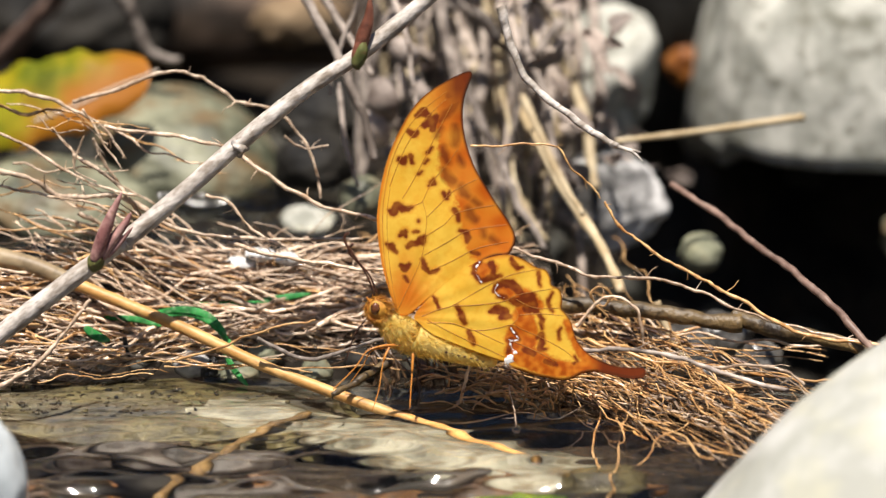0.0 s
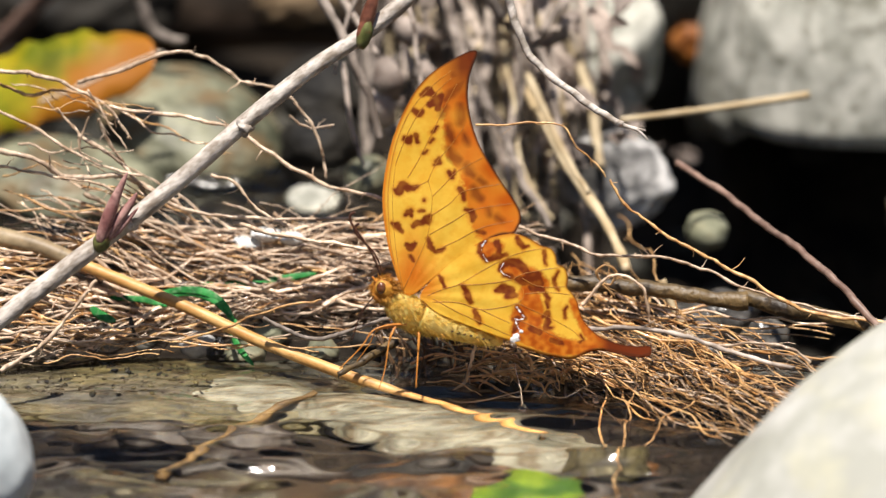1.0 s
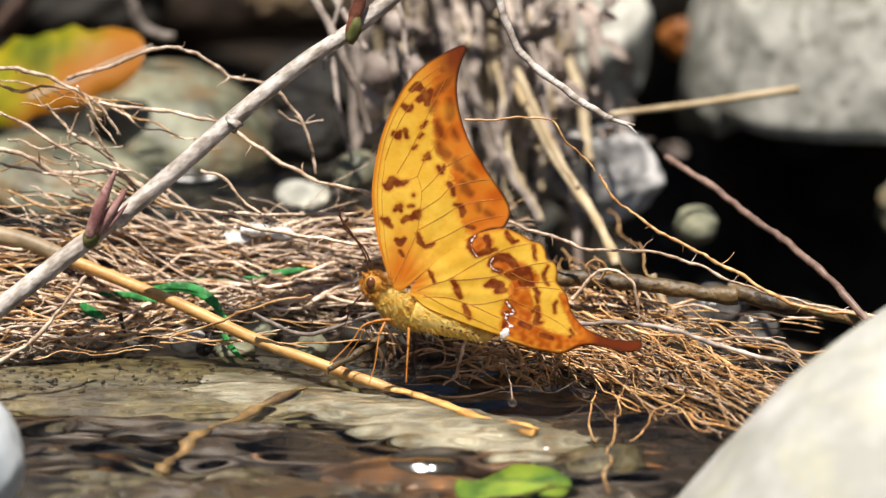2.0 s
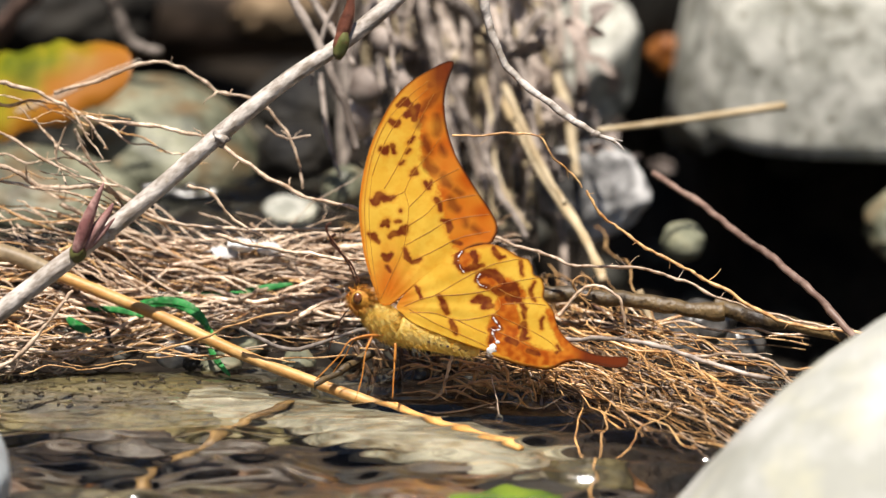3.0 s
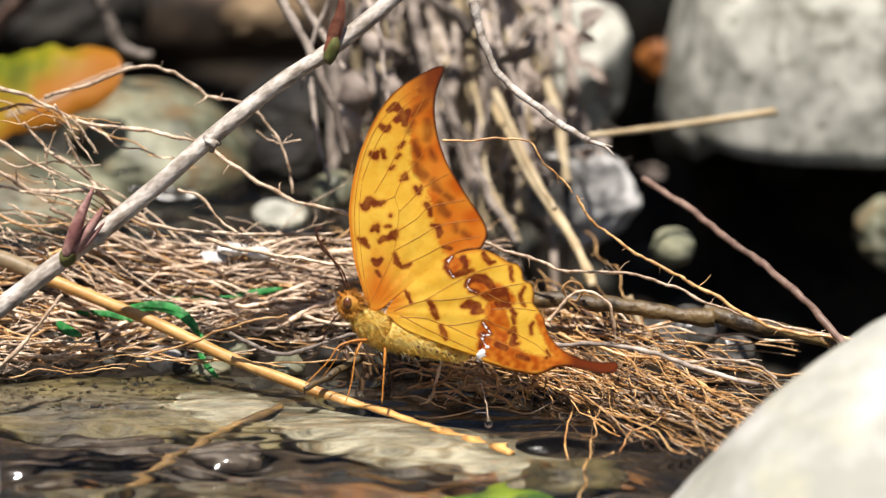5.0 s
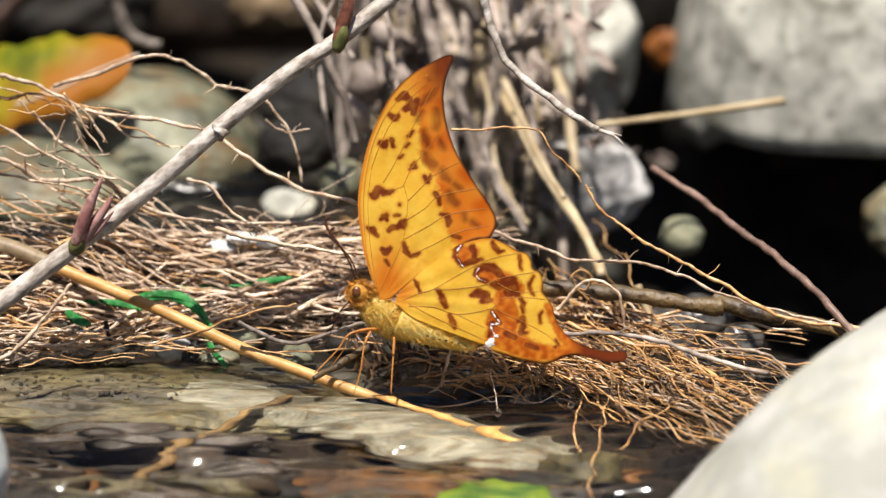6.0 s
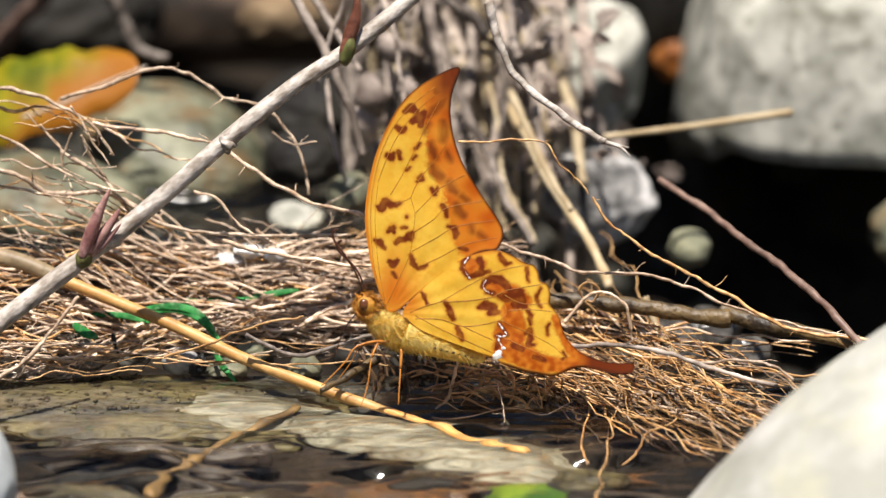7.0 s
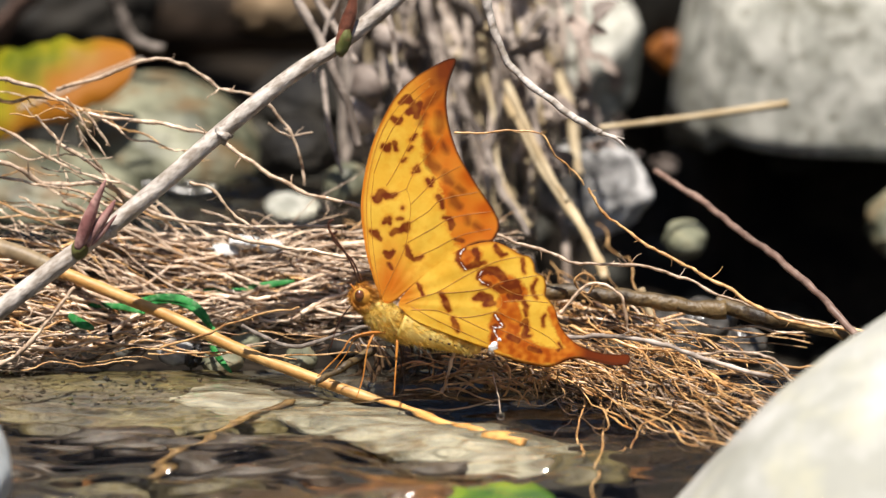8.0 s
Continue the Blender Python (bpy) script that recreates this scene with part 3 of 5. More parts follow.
# ---- roots ----
def root(line, r0, r1, material=ROOT, label="thin tan root with a crooked run", bend=0.6, seed=1, per=12):
    run = crooked(crooked(spline(line, per), bend, 5, seed), 0.22, 1.3, seed + 0.5)
    g = Geo().tube(run, r0, r1, 7, 0.5, seed)
    rnd = random.Random(seed)
    for k in range(max(2, len(run) // 9)):
        q = run[rnd.randrange(1, len(run) - 1)]
        d = Vector((rnd.uniform(-1, 1), rnd.uniform(-0.6, 0.6), rnd.uniform(-1, 0.7))).normalized()
        g.tube(crooked(spline([q, q + d * rnd.uniform(0.8, 3.5)], 4), 0.5, 1.5, k), r0 * 0.4, r0 * 0.15, 5)
    return solid("root", g, material, label, "root", "exposed roots")


root([(-82.4, 41, 17), (-74.2, 40.1, 16.4), (-68, 39.2, 14.3), (-62.9, 38.3, 11.9), (-59.8, 37.4, 8.4), (-57.6, 36.5, 5.3)], 0.42, 0.2, ROOT, seed=1)
root([(-61.4, 38.8, 10.6), (-49.6, 37.3, 9.5), (-39.3, 35.8, 8.1), (-35.2, 34.3, 5.6), (-29.1, 32.8, 1.8), (-22.9, 31.3, -1.5), (-12.2, 29.8, -4.2)], 0.4, 0.35, ROOT, seed=2)
root([(-67.3, 46.4, 13.2), (-59, 45.7, 15.5), (-51.3, 45, 19), (-43.6, 44.4, 18.1), (-37.4, 43.7, 14.2), (-30.2, 43, 12.1), (-26.1, 42.4, 8), (-23.3, 41.7, 1.7), (-22.5, 41, -3.7)], 0.4, 0.25, ROOT, seed=3)
root([(-82.2, 32, 5), (-74, 32.4, 2.7), (-69, 32.9, -1.1), (-59.8, 33.3, -0.5), (-54.2, 33.8, -3.1), (-46.6, 34.2, -7.8)], 0.55, 0.4, ROOT, seed=4)
root([(-42.8, 29.8, 0.6), (-39.2, 28.6, -0.1), (-36.1, 27.5, -2.9), (-33.1, 26.4, -5.8), (-29, 25.2, -8.1)], 0.3, 0.22, ROOT, seed=5)
root([(-67, 35.6, 6.3), (-59.8, 34, 2), (-54.7, 32.4, -2.9), (-46.5, 30.7, -6.7), (-31.1, 29.1, -7.7), (-14.7, 27.5, -6.7)], 0.42, 0.3, ROOT, seed=6)
root([(-82.5, 41.9, 14.6), (-76.4, 41.5, 12.5), (-71.2, 41, 13.5), (-66.1, 40.5, 12.3), (-61, 40.1, 8.7)], 0.35, 0.2, ROOT_RUST, seed=7)
root([(-82.3, 36.5, 11.1), (-74.1, 35.4, 7.8), (-70, 34.2, 5.1), (-61.8, 33.1, 1.2), (-55.7, 32, -0.1)], 0.3, 0.25, ROOT, seed=8)
root([(-82.3, 32.9, 1.3), (-72.1, 32.6, -0.3), (-63.9, 32.3, -1.8), (-56.7, 32, -5.4)], 0.3, 0.25, ROOT, seed=9)
root([(-64.8, 34.2, 10.5), (-66.9, 33.5, 4.3), (-62.8, 32.9, 2.3)], 0.2, 0.15, ROOT, seed=10)
root([(-63.3, 34.2, 10), (-61.3, 34.2, 5.1), (-56.8, 34.2, -1.3), (-53.8, 34.2, -6.7)], 0.3, 0.25, ROOT, seed=11)
root([(29, 18, 3), (32.5, 16.7, -1.6), (40.2, 15.3, -7), (47.2, 14, -10.8), (55.4, 12.7, -15.2), (64.5, 11.3, -19.6), (78.6, 10, -21.5)], 0.24, 0.38, ROOT_RUST, seed=12)
root([(11.8, 25, -7.5), (22, 22.9, -10.5), (28.1, 20.7, -12), (38.2, 18.6, -11.8), (47.3, 16.4, -13.8), (56.5, 14.3, -17.3), (67.6, 12.1, -19.6), (76.6, 10, -20.6)], 0.3, 0.26, ROOT, seed=13)
root([(29.4, 8, -15.2), (26.4, 8, -11.5), (27.7, 8, -9.7), (29.7, 8, -10.8), (28.9, 8, -13.1), (27.1, 8, -12.6)], 0.25, 0.2, ROOT_RUST, "thin rusty root curled in a loop", 0.15, 14)
root([(23.8, 2, -15.4), (27.8, 2, -10.1), (31.8, 2, -9.9), (34.8, 2, -12.7), (35.9, 2, -18.6)], 0.3, 0.25, ROOT, "thin pale root arching over the mat", 0.3, 15)
root([(23.7, -2, -18.5), (31.7, -3, -17.7), (41.8, -4, -18.9), (51.8, -5, -22.3), (61.3, -6, -24.5)], 0.4, 0.45, STEM_GREY, "grey dead stem lying on the roots", 0.3, 16)
root([(48, -4, -21), (55.8, -5.3, -20.1), (61.3, -6.7, -20.7), (64.2, -8, -22.6)], 0.3, 0.25, ROOT, seed=17)
root([(5.2, 22, 11.9), (11.8, 21.5, 12.8), (19.9, 21, 12.3), (23.9, 20.5, 8.4), (28.2, 20, 3.4)], 0.2, 0.16, ROOT_RUST, seed=18)
root([(-29.2, 41, 8.4), (-26.1, 39.9, 6.4), (-20.9, 38.8, 7.1)], 0.25, 0.2, ROOT, seed=19)
root([(-39, 20, -5.3), (-28.8, 17.3, -7.1), (-18.7, 14.7, -7.9), (-10.5, 12, -8)], 0.4, 0.3, ROOT, seed=20)
root([(-79.9, -2, -25.7), (-71.9, -0.7, -20.8), (-66.8, 0.7, -14.9), (-62.8, 2, -10.1)], 0.45, 0.3, ROOT, "thin grey-tan stem leaning on the root mat", 0.2, 21)
root([(-47.9, 4, -22.4), (-38.7, 2.7, -18.8), (-30.6, 1.3, -15.1), (-22.5, 0, -13.1)], 0.25, 0.2, ROOT_RUST, seed=22)
root([(-33.3, 10, -20.2), (-24.7, 8.3, -23.4), (-16.6, 6.7, -21), (-10.5, 5, -18.5)], 0.45, 0.35, STEM_GREY, "grey root looping above the water", 0.3, 23)
root([(-9.5, 10, -24.5), (-14.6, 5, -26), (-19.6, 0, -27.5)], 0.7, 0.5, TWIG_OLIVE, "dark wet root under the butterfly", 0.4, 24)
root([(4.6, 5, -22.8), (3.6, 5, -29.2), (0.6, 5, -34.5)], 0.35, 0.25, ROOT, seed=25)
root([(11.7, 4, -26.7), (12.7, -4, -29.3), (13, -12, -29.4)], 0.1, 0.08, ROOT, "hair-thin root with a drop at its end", 0.1, 26)

rnd = random.Random(77)
for k in range(16):
    a = Vector((rnd.uniform(-82, -60), rnd.uniform(33, 45), rnd.uniform(-9.5, 16)))
    b = a + Vector((rnd.uniform(6, 24), rnd.uniform(-8, 4), rnd.uniform(-12, 2)))
    root([a, a.lerp(b, 0.5) + Vector((0, 0, rnd.uniform(-2, 3))), b], rnd.uniform(0.12, 0.26), 0.1, ROOT if k % 3 else ROOT_RUST, "thin crooked rootlet above the mat", 1.2, 100 + k)

solid("twig", Geo().tube(crooked(crooked(spline([(18, 26, -18.6), (30.3, 24.7, -19.5), (42.5, 23.3, -20.2), (53.9, 22, -21.2)], 14), 0.5, 12, 30), 0.35, 2.6, 30), 1.3, 1.6, 12, 0.4, 5), TWIG_OLIVE, "broken olive-brown twig lying behind the mat", "twig")
solid("twig", Geo().tube(crooked(crooked(spline([(52.7, 24, -20.6), (60.8, 20, -21.9), (67.8, 16, -22.2), (76.7, 12, -23.2)], 14), 0.5, 12, 31), 0.35, 2.6, 31), 1.45, 1.1, 12, 0.4, 6), TWIG_OLIVE, "mossy yellow-brown twig in the hollow", "twig")
solid("twig", Geo().tube(crooked(crooked(spline([(42.3, 60, -6.8), (50.3, 47, -8.9), (59.1, 34, -12), (67.9, 21, -15.3), (77, 8, -21.4)], 14), 0.5, 12, 32), 0.35, 2.6, 32), 0.6, 0.7, 12, 0.22, 7), TWIG_RED, "purple-brown thin twig slanting across the dark hollow", "twig")
solid("twig", Geo().tube(crooked(crooked(spline([(-92.4, 200, -27.8), (-81.3, 185, -12.8), (-72.6, 170, 0.9)], 14), 0.5, 12, 33), 0.35, 2.6, 33), 2.0, 1.8, 12, 0.22, 8), TWIG_RED, "purple-grey twig behind the yellow leaf", "twig")
solid("twig", Geo().tube(crooked(crooked(spline([(-62.9, 135, 9.9), (-58.6, 133.3, 1.4), (-55.9, 131.7, -3.2), (-50.6, 130, -4.2)], 14), 0.8, 10, 34), 0.35, 2.6, 34), 1.6, 0.9, 12, 0.22, 9), STEM_GREY, "grey crooked twig end above the yellow leaf", "twig")
solid("twig", Geo().tube(crooked(spline([(27.7, 34.0, -22.7), (38.0, 34.0, -27.1), (50.4, 32.0, -29.7), (59.5, 28.0, -33.8)], 12), 0.9, 8, 36), 0.35, 0.3, 9, 0.3, 4), TWIG_RED, "thin reddish twig lying in the wet hollow", "twig")
solid("twig", Geo().tube(crooked(spline([(34.9, 30.0, -30.1), (43.1, 32.0, -26.4), (55.5, 34.0, -25.5), (71.0, 34.0, -28.8)], 12), 0.9, 8, 37), 0.3, 0.25, 9, 0.3, 5), ROOT_RUST, "thin rust-coloured twig lying in the wet hollow", "twig")
solid("twig", Geo().tube(crooked(spline([(39.2, 40.0, -23.1), (41.3, 38.0, -28.4), (44.8, 34.0, -33.6)], 12), 0.6, 8, 38), 0.7, 0.6, 9, 0.3, 6), STRAW, "pale straw stem end in the wet hollow", "twig")
solid("straw_stalk", Geo().tube(spline([(32.4, 84, -6.1), (49.5, 91, -6.2), (68, 98, -5.7)], 8), 0.55, 0.8, 12, 0.1, 3), STRAW, "pale straw stalk sticking out before the boulder", "straw")
t = thing("dead_twig", (9.7, 24, 38), "grey dead twig with a frayed tip hanging from the clump", "twig")
part("stem", Geo().tube(crooked(crooked(spline([(10.3, 27.0, 37.2), (11.9, 26.0, 31.7), (14.5, 24.0, 25.4), (19.2, 22.0, 20.5), (25.3, 20.0, 16.3), (30.8, 18.0, 13.5)], 14), 0.6, 10, 35), 0.3, 2.4, 3), 0.85, 0.55, 12, 0.22, 4), BARK, t)
part("fork", Geo().tube(spline([(30.3, 18.0, 13.6), (35.4, 18.0, 12.4)], 4), 0.5, 0.12, 8), BARK, t)
part("fork", Geo().tube(spline([(29.8, 18.0, 13.9), (33.8, 17.5, 12.6), (35.7, 17.0, 11.0)], 4), 0.45, 0.1, 8), BARK, t)



# ---- dead stems hanging in a clump ----
def build_stems():
    rnd = random.Random(11)
    t = thing("dead_stem_clump", (8, 125, -44), "tangled clump of grey and straw-coloured dead stems and leaves", "dead stems")
    for k in range(120):
        x0 = -13 + 38 * rnd.random()
        y0 = rnd.uniform(118, 176)
        x1 = min(x0 + max(-9, min(17, rnd.gauss(7, 9))), 29)
        y1 = y0 - rnd.uniform(15, 50)
        a, b = Vector((x0, y0, rnd.uniform(0, 34))), Vector((x1, y1, rnd.uniform(-43, -13)))
        if k % 3 == 0:
            b = a + (b - a) * rnd.uniform(0.3, 0.6)
        mid = a.lerp(b, 0.5) + Vector((rnd.uniform(-4, 4), rnd.uniform(-4, 4), rnd.uniform(-2, 3)))
        r = rnd.choice((0.2, 0.3, 0.4, 0.5, 0.7, 0.95, 1.3))
        line = crooked(spline([a, mid, b], 9), 1.8, 14, k)
        part("stem", Geo().tube(line, r, r * 0.7, 7, 0.3, k), STRAW if rnd.random() < 0.24 else STEM_GREY, t)
    for k in range(34):
        a = Vector((rnd.uniform(-12, 26), rnd.uniform(108, 150), rnd.uniform(-25, 24)))
        d = Vector((rnd.uniform(-1, 1), rnd.uniform(-0.5, 0.3), rnd.uniform(-0.8, 0.8))).normalized()
        r = rnd.uniform(0.8, 1.6)
        part("stub", Geo().tube(crooked(spline([a, a + d * rnd.uniform(3, 11)], 5), 1, 6, k), r, r * 0.8, 9, 0.3, k), STEM_GREY, t)
    for k in range(44):
        z = rnd.uniform(-31, 25)
        x, y = rnd.uniform(-12, 33 - 0.35 * z), rnd.uniform(105, 152)
        d = Vector((rnd.uniform(-1, 1), rnd.uniform(-0.4, 0.4), rnd.uniform(-1, 0.2))).normalized()
        n = rnd.uniform(4, 11)
        line = [Vector((x, y, z)) + d * (n * i / 6) + Vector((0, -0.05 * (i - 3) ** 2, 0)) for i in range(7)]
        w = rnd.uniform(0.7, 2.2)
        part("leaf", Geo().ribbon(crooked(line, 1.3, 4, k), lambda s, w=w: 0.1 + w * math.sin(math.pi * min(1, s * 0.96 + 0.02)), (d.z, -0.5, -d.x), 0.1, 0.5), LITTER, t, "curled dry brown leaf")
    for k in range(32):
        a = Vector((rnd.uniform(17, 35), rnd.uniform(92, 122), rnd.uniform(-22, 12)))
        d = Vector((rnd.uniform(-1, 1), rnd.uniform(-0.5, 0.5), rnd.uniform(-1, 0.4))).normalized()
        n, w = rnd.uniform(4, 9), rnd.uniform(0.7, 2.1)
        line = [a + d * (n * i / 6) + Vector((0, -0.08 * (i - 3) ** 2, 0)) for i in range(7)]
        part("leaf", Geo().ribbon(crooked(line, 1.6, 3, k), lambda s, w=w: 0.1 + w * math.sin(math.pi * min(1, s * 0.96 + 0.02)), (d.z, -0.7, -d.x), 0.1, 0.7), LITTER, t, "curled dry brown leaf")
    # broad curled leaves caught beside the leaning stems
    for k, (x, y, z, dx, dz, w) in enumerate(((-12.5, 92, 3.0, 2.5, -9.0, 3.4), (-9.0, 96, 9.5, 4.0, -6.5, 3.0), (-14.5, 94, -4.5, 3.0, -5.5, 2.6), (-6.5, 100, 16.0, -4.0, -6.0, 2.6), (-10.5, 98, 20.0, 5.0, -4.0, 2.4), (-5.0, 96, 2.0, 2.0, -7.0, 2.2))):
        line = [Vector((x + dx * i / 6, y + 0.25 * (i - 3) ** 2, z + dz * i / 6)) for i in range(7)]
        part("leaf", Geo().ribbon(crooked(line, 1.4, 4, k + 90), lambda u, w=w: 0.2 + w * math.sin(math.pi * min(1, u * 0.9 + 0.08)) ** 0.7, (-dz, -3.5, dx), 0.1, 0.35), LITTER, t, "broad dry pinkish-brown leaf")
    for k, (pts, r) in enumerate((([(11.3, 128, -2.1), (13.6, 112.8, -4.9), (17.2, 97.6, -9.2), (22.9, 82.4, -15.5), (29, 67.2, -20.6), (32.9, 52, -25)], 1.2), ([(15, 96, -0.9), (21.2, 78, -9.7), (25.7, 60, -12.8)], 0.85), ([(3.8, 104, 0), (10.2, 92.7, -12.1), (14.4, 81.3, -17.4), (18.5, 70, -22.6)], 0.9),
                                  ([(-26.5, 70, 27.7), (-20.2, 66.7, 16.8), (-15, 63.3, 5.8), (-12.4, 60, -1.9)], 1.0), ([(-19.3, 75, 7.7), (-18, 72.5, -2.5), (-16.2, 70, -10.5)], 0.5), ([(-23.5, 80, 24.8), (-17.2, 76, 16.2), (-13, 72, 9.7)], 0.8), ([(-15.1, 78, 25.4), (-19.3, 75, 14.3), (-20.8, 72, 6.4)], 0.4), ([(-9.9, 82, 24.2), (-6.7, 79, 14.2), (-5.1, 76, 1.9)], 0.6))):
        part("stem", Geo().tube(crooked(crooked(spline(pts, 10), 0.8 if k > 1 else 0.3, 9, k + 60), 0.3 if k > 1 else 0.1, 2.5, k), r, r * 0.7, 12, 0.3, k), STRAW if k in (0, 1) else STEM_GREY, t)


build_stems()


# ---- the mat of fine roots ----
def mat_front(x):
    """How far towards the water the mat reaches: far at its end in the water, less over the hollow."""
    return 17 + 13 * rise((x + 58) / 4)


def mat_height(x, y):
    """The roots are heaped up steeply behind their front."""
    f = mat_front(x)
    return -30 + 0.34 * (f - 16) + 0.95 * (y - f) + 1.5 * noise.noise(Vector((x / 14, y / 6, 1)))


def mat_root(rnd, sink, coarse, level=0.76):
    """The run of one fine root: along the stream in one part of the mat, down to the water in the other."""
    pts = []
    n = rnd.uniform(12, 52) * (1.5 if coarse else 1)
    if rnd.random() < (0.66 if coarse else level):
        x = rnd.uniform(-88, 12)
        if x < -60 and rnd.random() < 0.4:
            x = rnd.uniform(-58, 12)
        x = min(x, 17 - n / 2)
        y = mat_front(x) + (18 - 6.2 * rise((x + 58) / 4)) * rnd.random() ** 1.1
        ang = rnd.gauss(-0.02, 0.10 if rnd.random() < 0.7 else 0.25)
        d = Vector((math.cos(ang), math.sin(ang), 0))
        for i in range(5):
            q = Vector((x, y, 0)) + d * (n * (i / 4 - 0.5))
            q.y = max(mat_front(q.x), q.y + rnd.uniform(-0.8, 0.8))
            q.z = mat_height(q.x, q.y) + rnd.uniform(-sink - 2.0, 1.2)
            pts.append(q)
    else:
        a, b = rnd.uniform(-16, 54), 24 * rnd.random() ** 1.1
        n *= 1.55
        t0, n0 = Vector((0.66, -0.75, 0)), Vector((0.75, 0.66, 0))
        d = Matrix.Rotation(rnd.gauss(-0.04, 0.13 if rnd.random() < 0.6 else 0.5), 3, "Z") @ t0
        for i in range(5):
            along = n * (i / 4 - 0.5)
            q = Vector((10, 22, 0)) + t0 * a + n0 * b + d * along + n0 * rnd.uniform(-1.2, 1.2)
            q.z = -29.3 + 0.24 * b - 0.03 * (a + along) + rnd.uniform(-sink - 1.2, 1.2)
            pts.append(q)
    return pts


def build_mat():
    rnd = random.Random(3)
    for material, count, sink, level, label in ((ROOT_DARK, 380, 4.5, 0.76, "dark fine roots deep in the mat"), (ROOT, 290, 1.2, 0.93, "mat of dry tan fine roots"), (ROOT_RUST, 165, 1.8, 0.6, "rusty orange fine roots in the mat")):
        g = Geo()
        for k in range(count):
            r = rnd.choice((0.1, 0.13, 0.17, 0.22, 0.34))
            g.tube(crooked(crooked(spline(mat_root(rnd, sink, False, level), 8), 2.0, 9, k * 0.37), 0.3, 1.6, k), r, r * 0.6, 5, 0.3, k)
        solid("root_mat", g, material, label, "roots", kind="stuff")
    for k in range(170):
        pts = mat_root(rnd, 0.0, True)
        if any(q.y < -6 and q.x < 24 for q in pts):
            continue
        pts = [q + Vector((0, 0, rnd.uniform(0, 1.6))) for q in pts]
        rust = rnd.random() < (0.85 if pts[2].x > 6 else 0.55 if pts[2].x < -60 else 0.15)
        r = rnd.choice((0.15, 0.19, 0.25, 0.32, 0.42)) * (0.72 if pts[2].x > 8 else 1)
        run = crooked(crooked(spline(pts, 11), 2.0, 9, k * 0.61), 0.35, 1.6, k)
        g = Geo().tube(run, r, r * 0.6, 6, 0.45, k)
        for q in run[4::13 if rust else 9]:
            d = Vector((rnd.uniform(-1, 1), rnd.uniform(-0.8, 0.5), rnd.uniform(-0.5, 0.8))).normalized()
            g.tube(crooked(spline([q, q + d * rnd.uniform(0.8, 4)], 4), 0.6, 1.5, k), r * 0.45, r * 0.15, 5)
        solid("root", g, ROOT_RUST if rust else ROOT,
              "glossy rust-brown root lying over the mat" if rust else "pale tan root lying over the mat", "root", "roots over the mat")
    for k in range(18):
        a = Vector((rnd.uniform(-8, 16), rnd.uniform(2, 15), rnd.uniform(-31.5, -28.5)))
        b = a + Vector((rnd.uniform(4, 14), rnd.uniform(-5, 4), rnd.uniform(-2.5, 1)))
        r = rnd.choice((0.15, 0.2, 0.3))
        solid("root", Geo().tube(crooked(crooked(spline([a, a.lerp(b, 0.5) + Vector((0, 0, 1.5)), b], 7), 1.0, 5, k), 0.25, 1.3, k), r, r * 0.6, 6, 0.4, k), ROOT_RUST,
              "wet rusty root lying at the water's edge", "root", "hanging roots")
    for k in range(38):
        a = Vector((rnd.uniform(3, 24), rnd.uniform(2, 12), rnd.uniform(-30, -26.5)))
        b = a + Vector((rnd.uniform(-3, 9), rnd.uniform(-3, 3), rnd.uniform(-4.5, -1)))
        r = rnd.choice((0.15, 0.2, 0.3, 0.4))
        solid("root", Geo().tube(crooked(crooked(spline([a, a.lerp(b, 0.5) + Vector((0, -0.5, 1.5)), b], 7), 1.0, 5, k + 40), 0.25, 1.3, k), r, r * 0.6, 6, 0.4, k), ROOT_RUST,
              "wet brown root dipping into the water", "root", "hanging roots")
    # wet roots washed along the water's edge under the cane
    for k in range(17):
        a = Vector((rnd.uniform(-86, -44), rnd.uniform(13, 22), 0))
        b = a + Vector((rnd.uniform(12, 34), rnd.uniform(-2, 3), 0))
        a.z, b.z = -29.4 + 0.55 * (a.y - 13) + rnd.uniform(-0.5, 0.8), -29.4 + 0.55 * (b.y - 13) + rnd.uniform(-0.5, 0.8)
        r = rnd.choice((0.12, 0.16, 0.22, 0.3))
        solid("root", Geo().tube(crooked(crooked(spline([a, a.lerp(b, 0.35) + Vector((0, 0, rnd.uniform(-0.6, 1.2))), a.lerp(b, 0.7) + Vector((0, 0, rnd.uniform(-1, 0.6))), b], 9), 1.5, 7, k + 70), 0.3, 1.5, k), r, r * 0.6, 6, 0.4, k),
              ROOT_RUST if k % 3 else ROOT, "wet golden-brown root washed along the water's edge", "root", "roots over the mat")
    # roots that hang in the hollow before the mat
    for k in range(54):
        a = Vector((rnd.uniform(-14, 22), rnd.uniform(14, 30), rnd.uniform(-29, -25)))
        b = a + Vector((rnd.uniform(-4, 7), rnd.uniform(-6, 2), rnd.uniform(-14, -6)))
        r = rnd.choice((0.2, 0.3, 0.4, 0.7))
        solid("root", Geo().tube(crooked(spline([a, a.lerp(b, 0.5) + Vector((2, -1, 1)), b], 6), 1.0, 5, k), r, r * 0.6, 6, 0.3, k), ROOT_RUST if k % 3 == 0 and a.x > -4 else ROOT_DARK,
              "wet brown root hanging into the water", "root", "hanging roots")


build_mat()


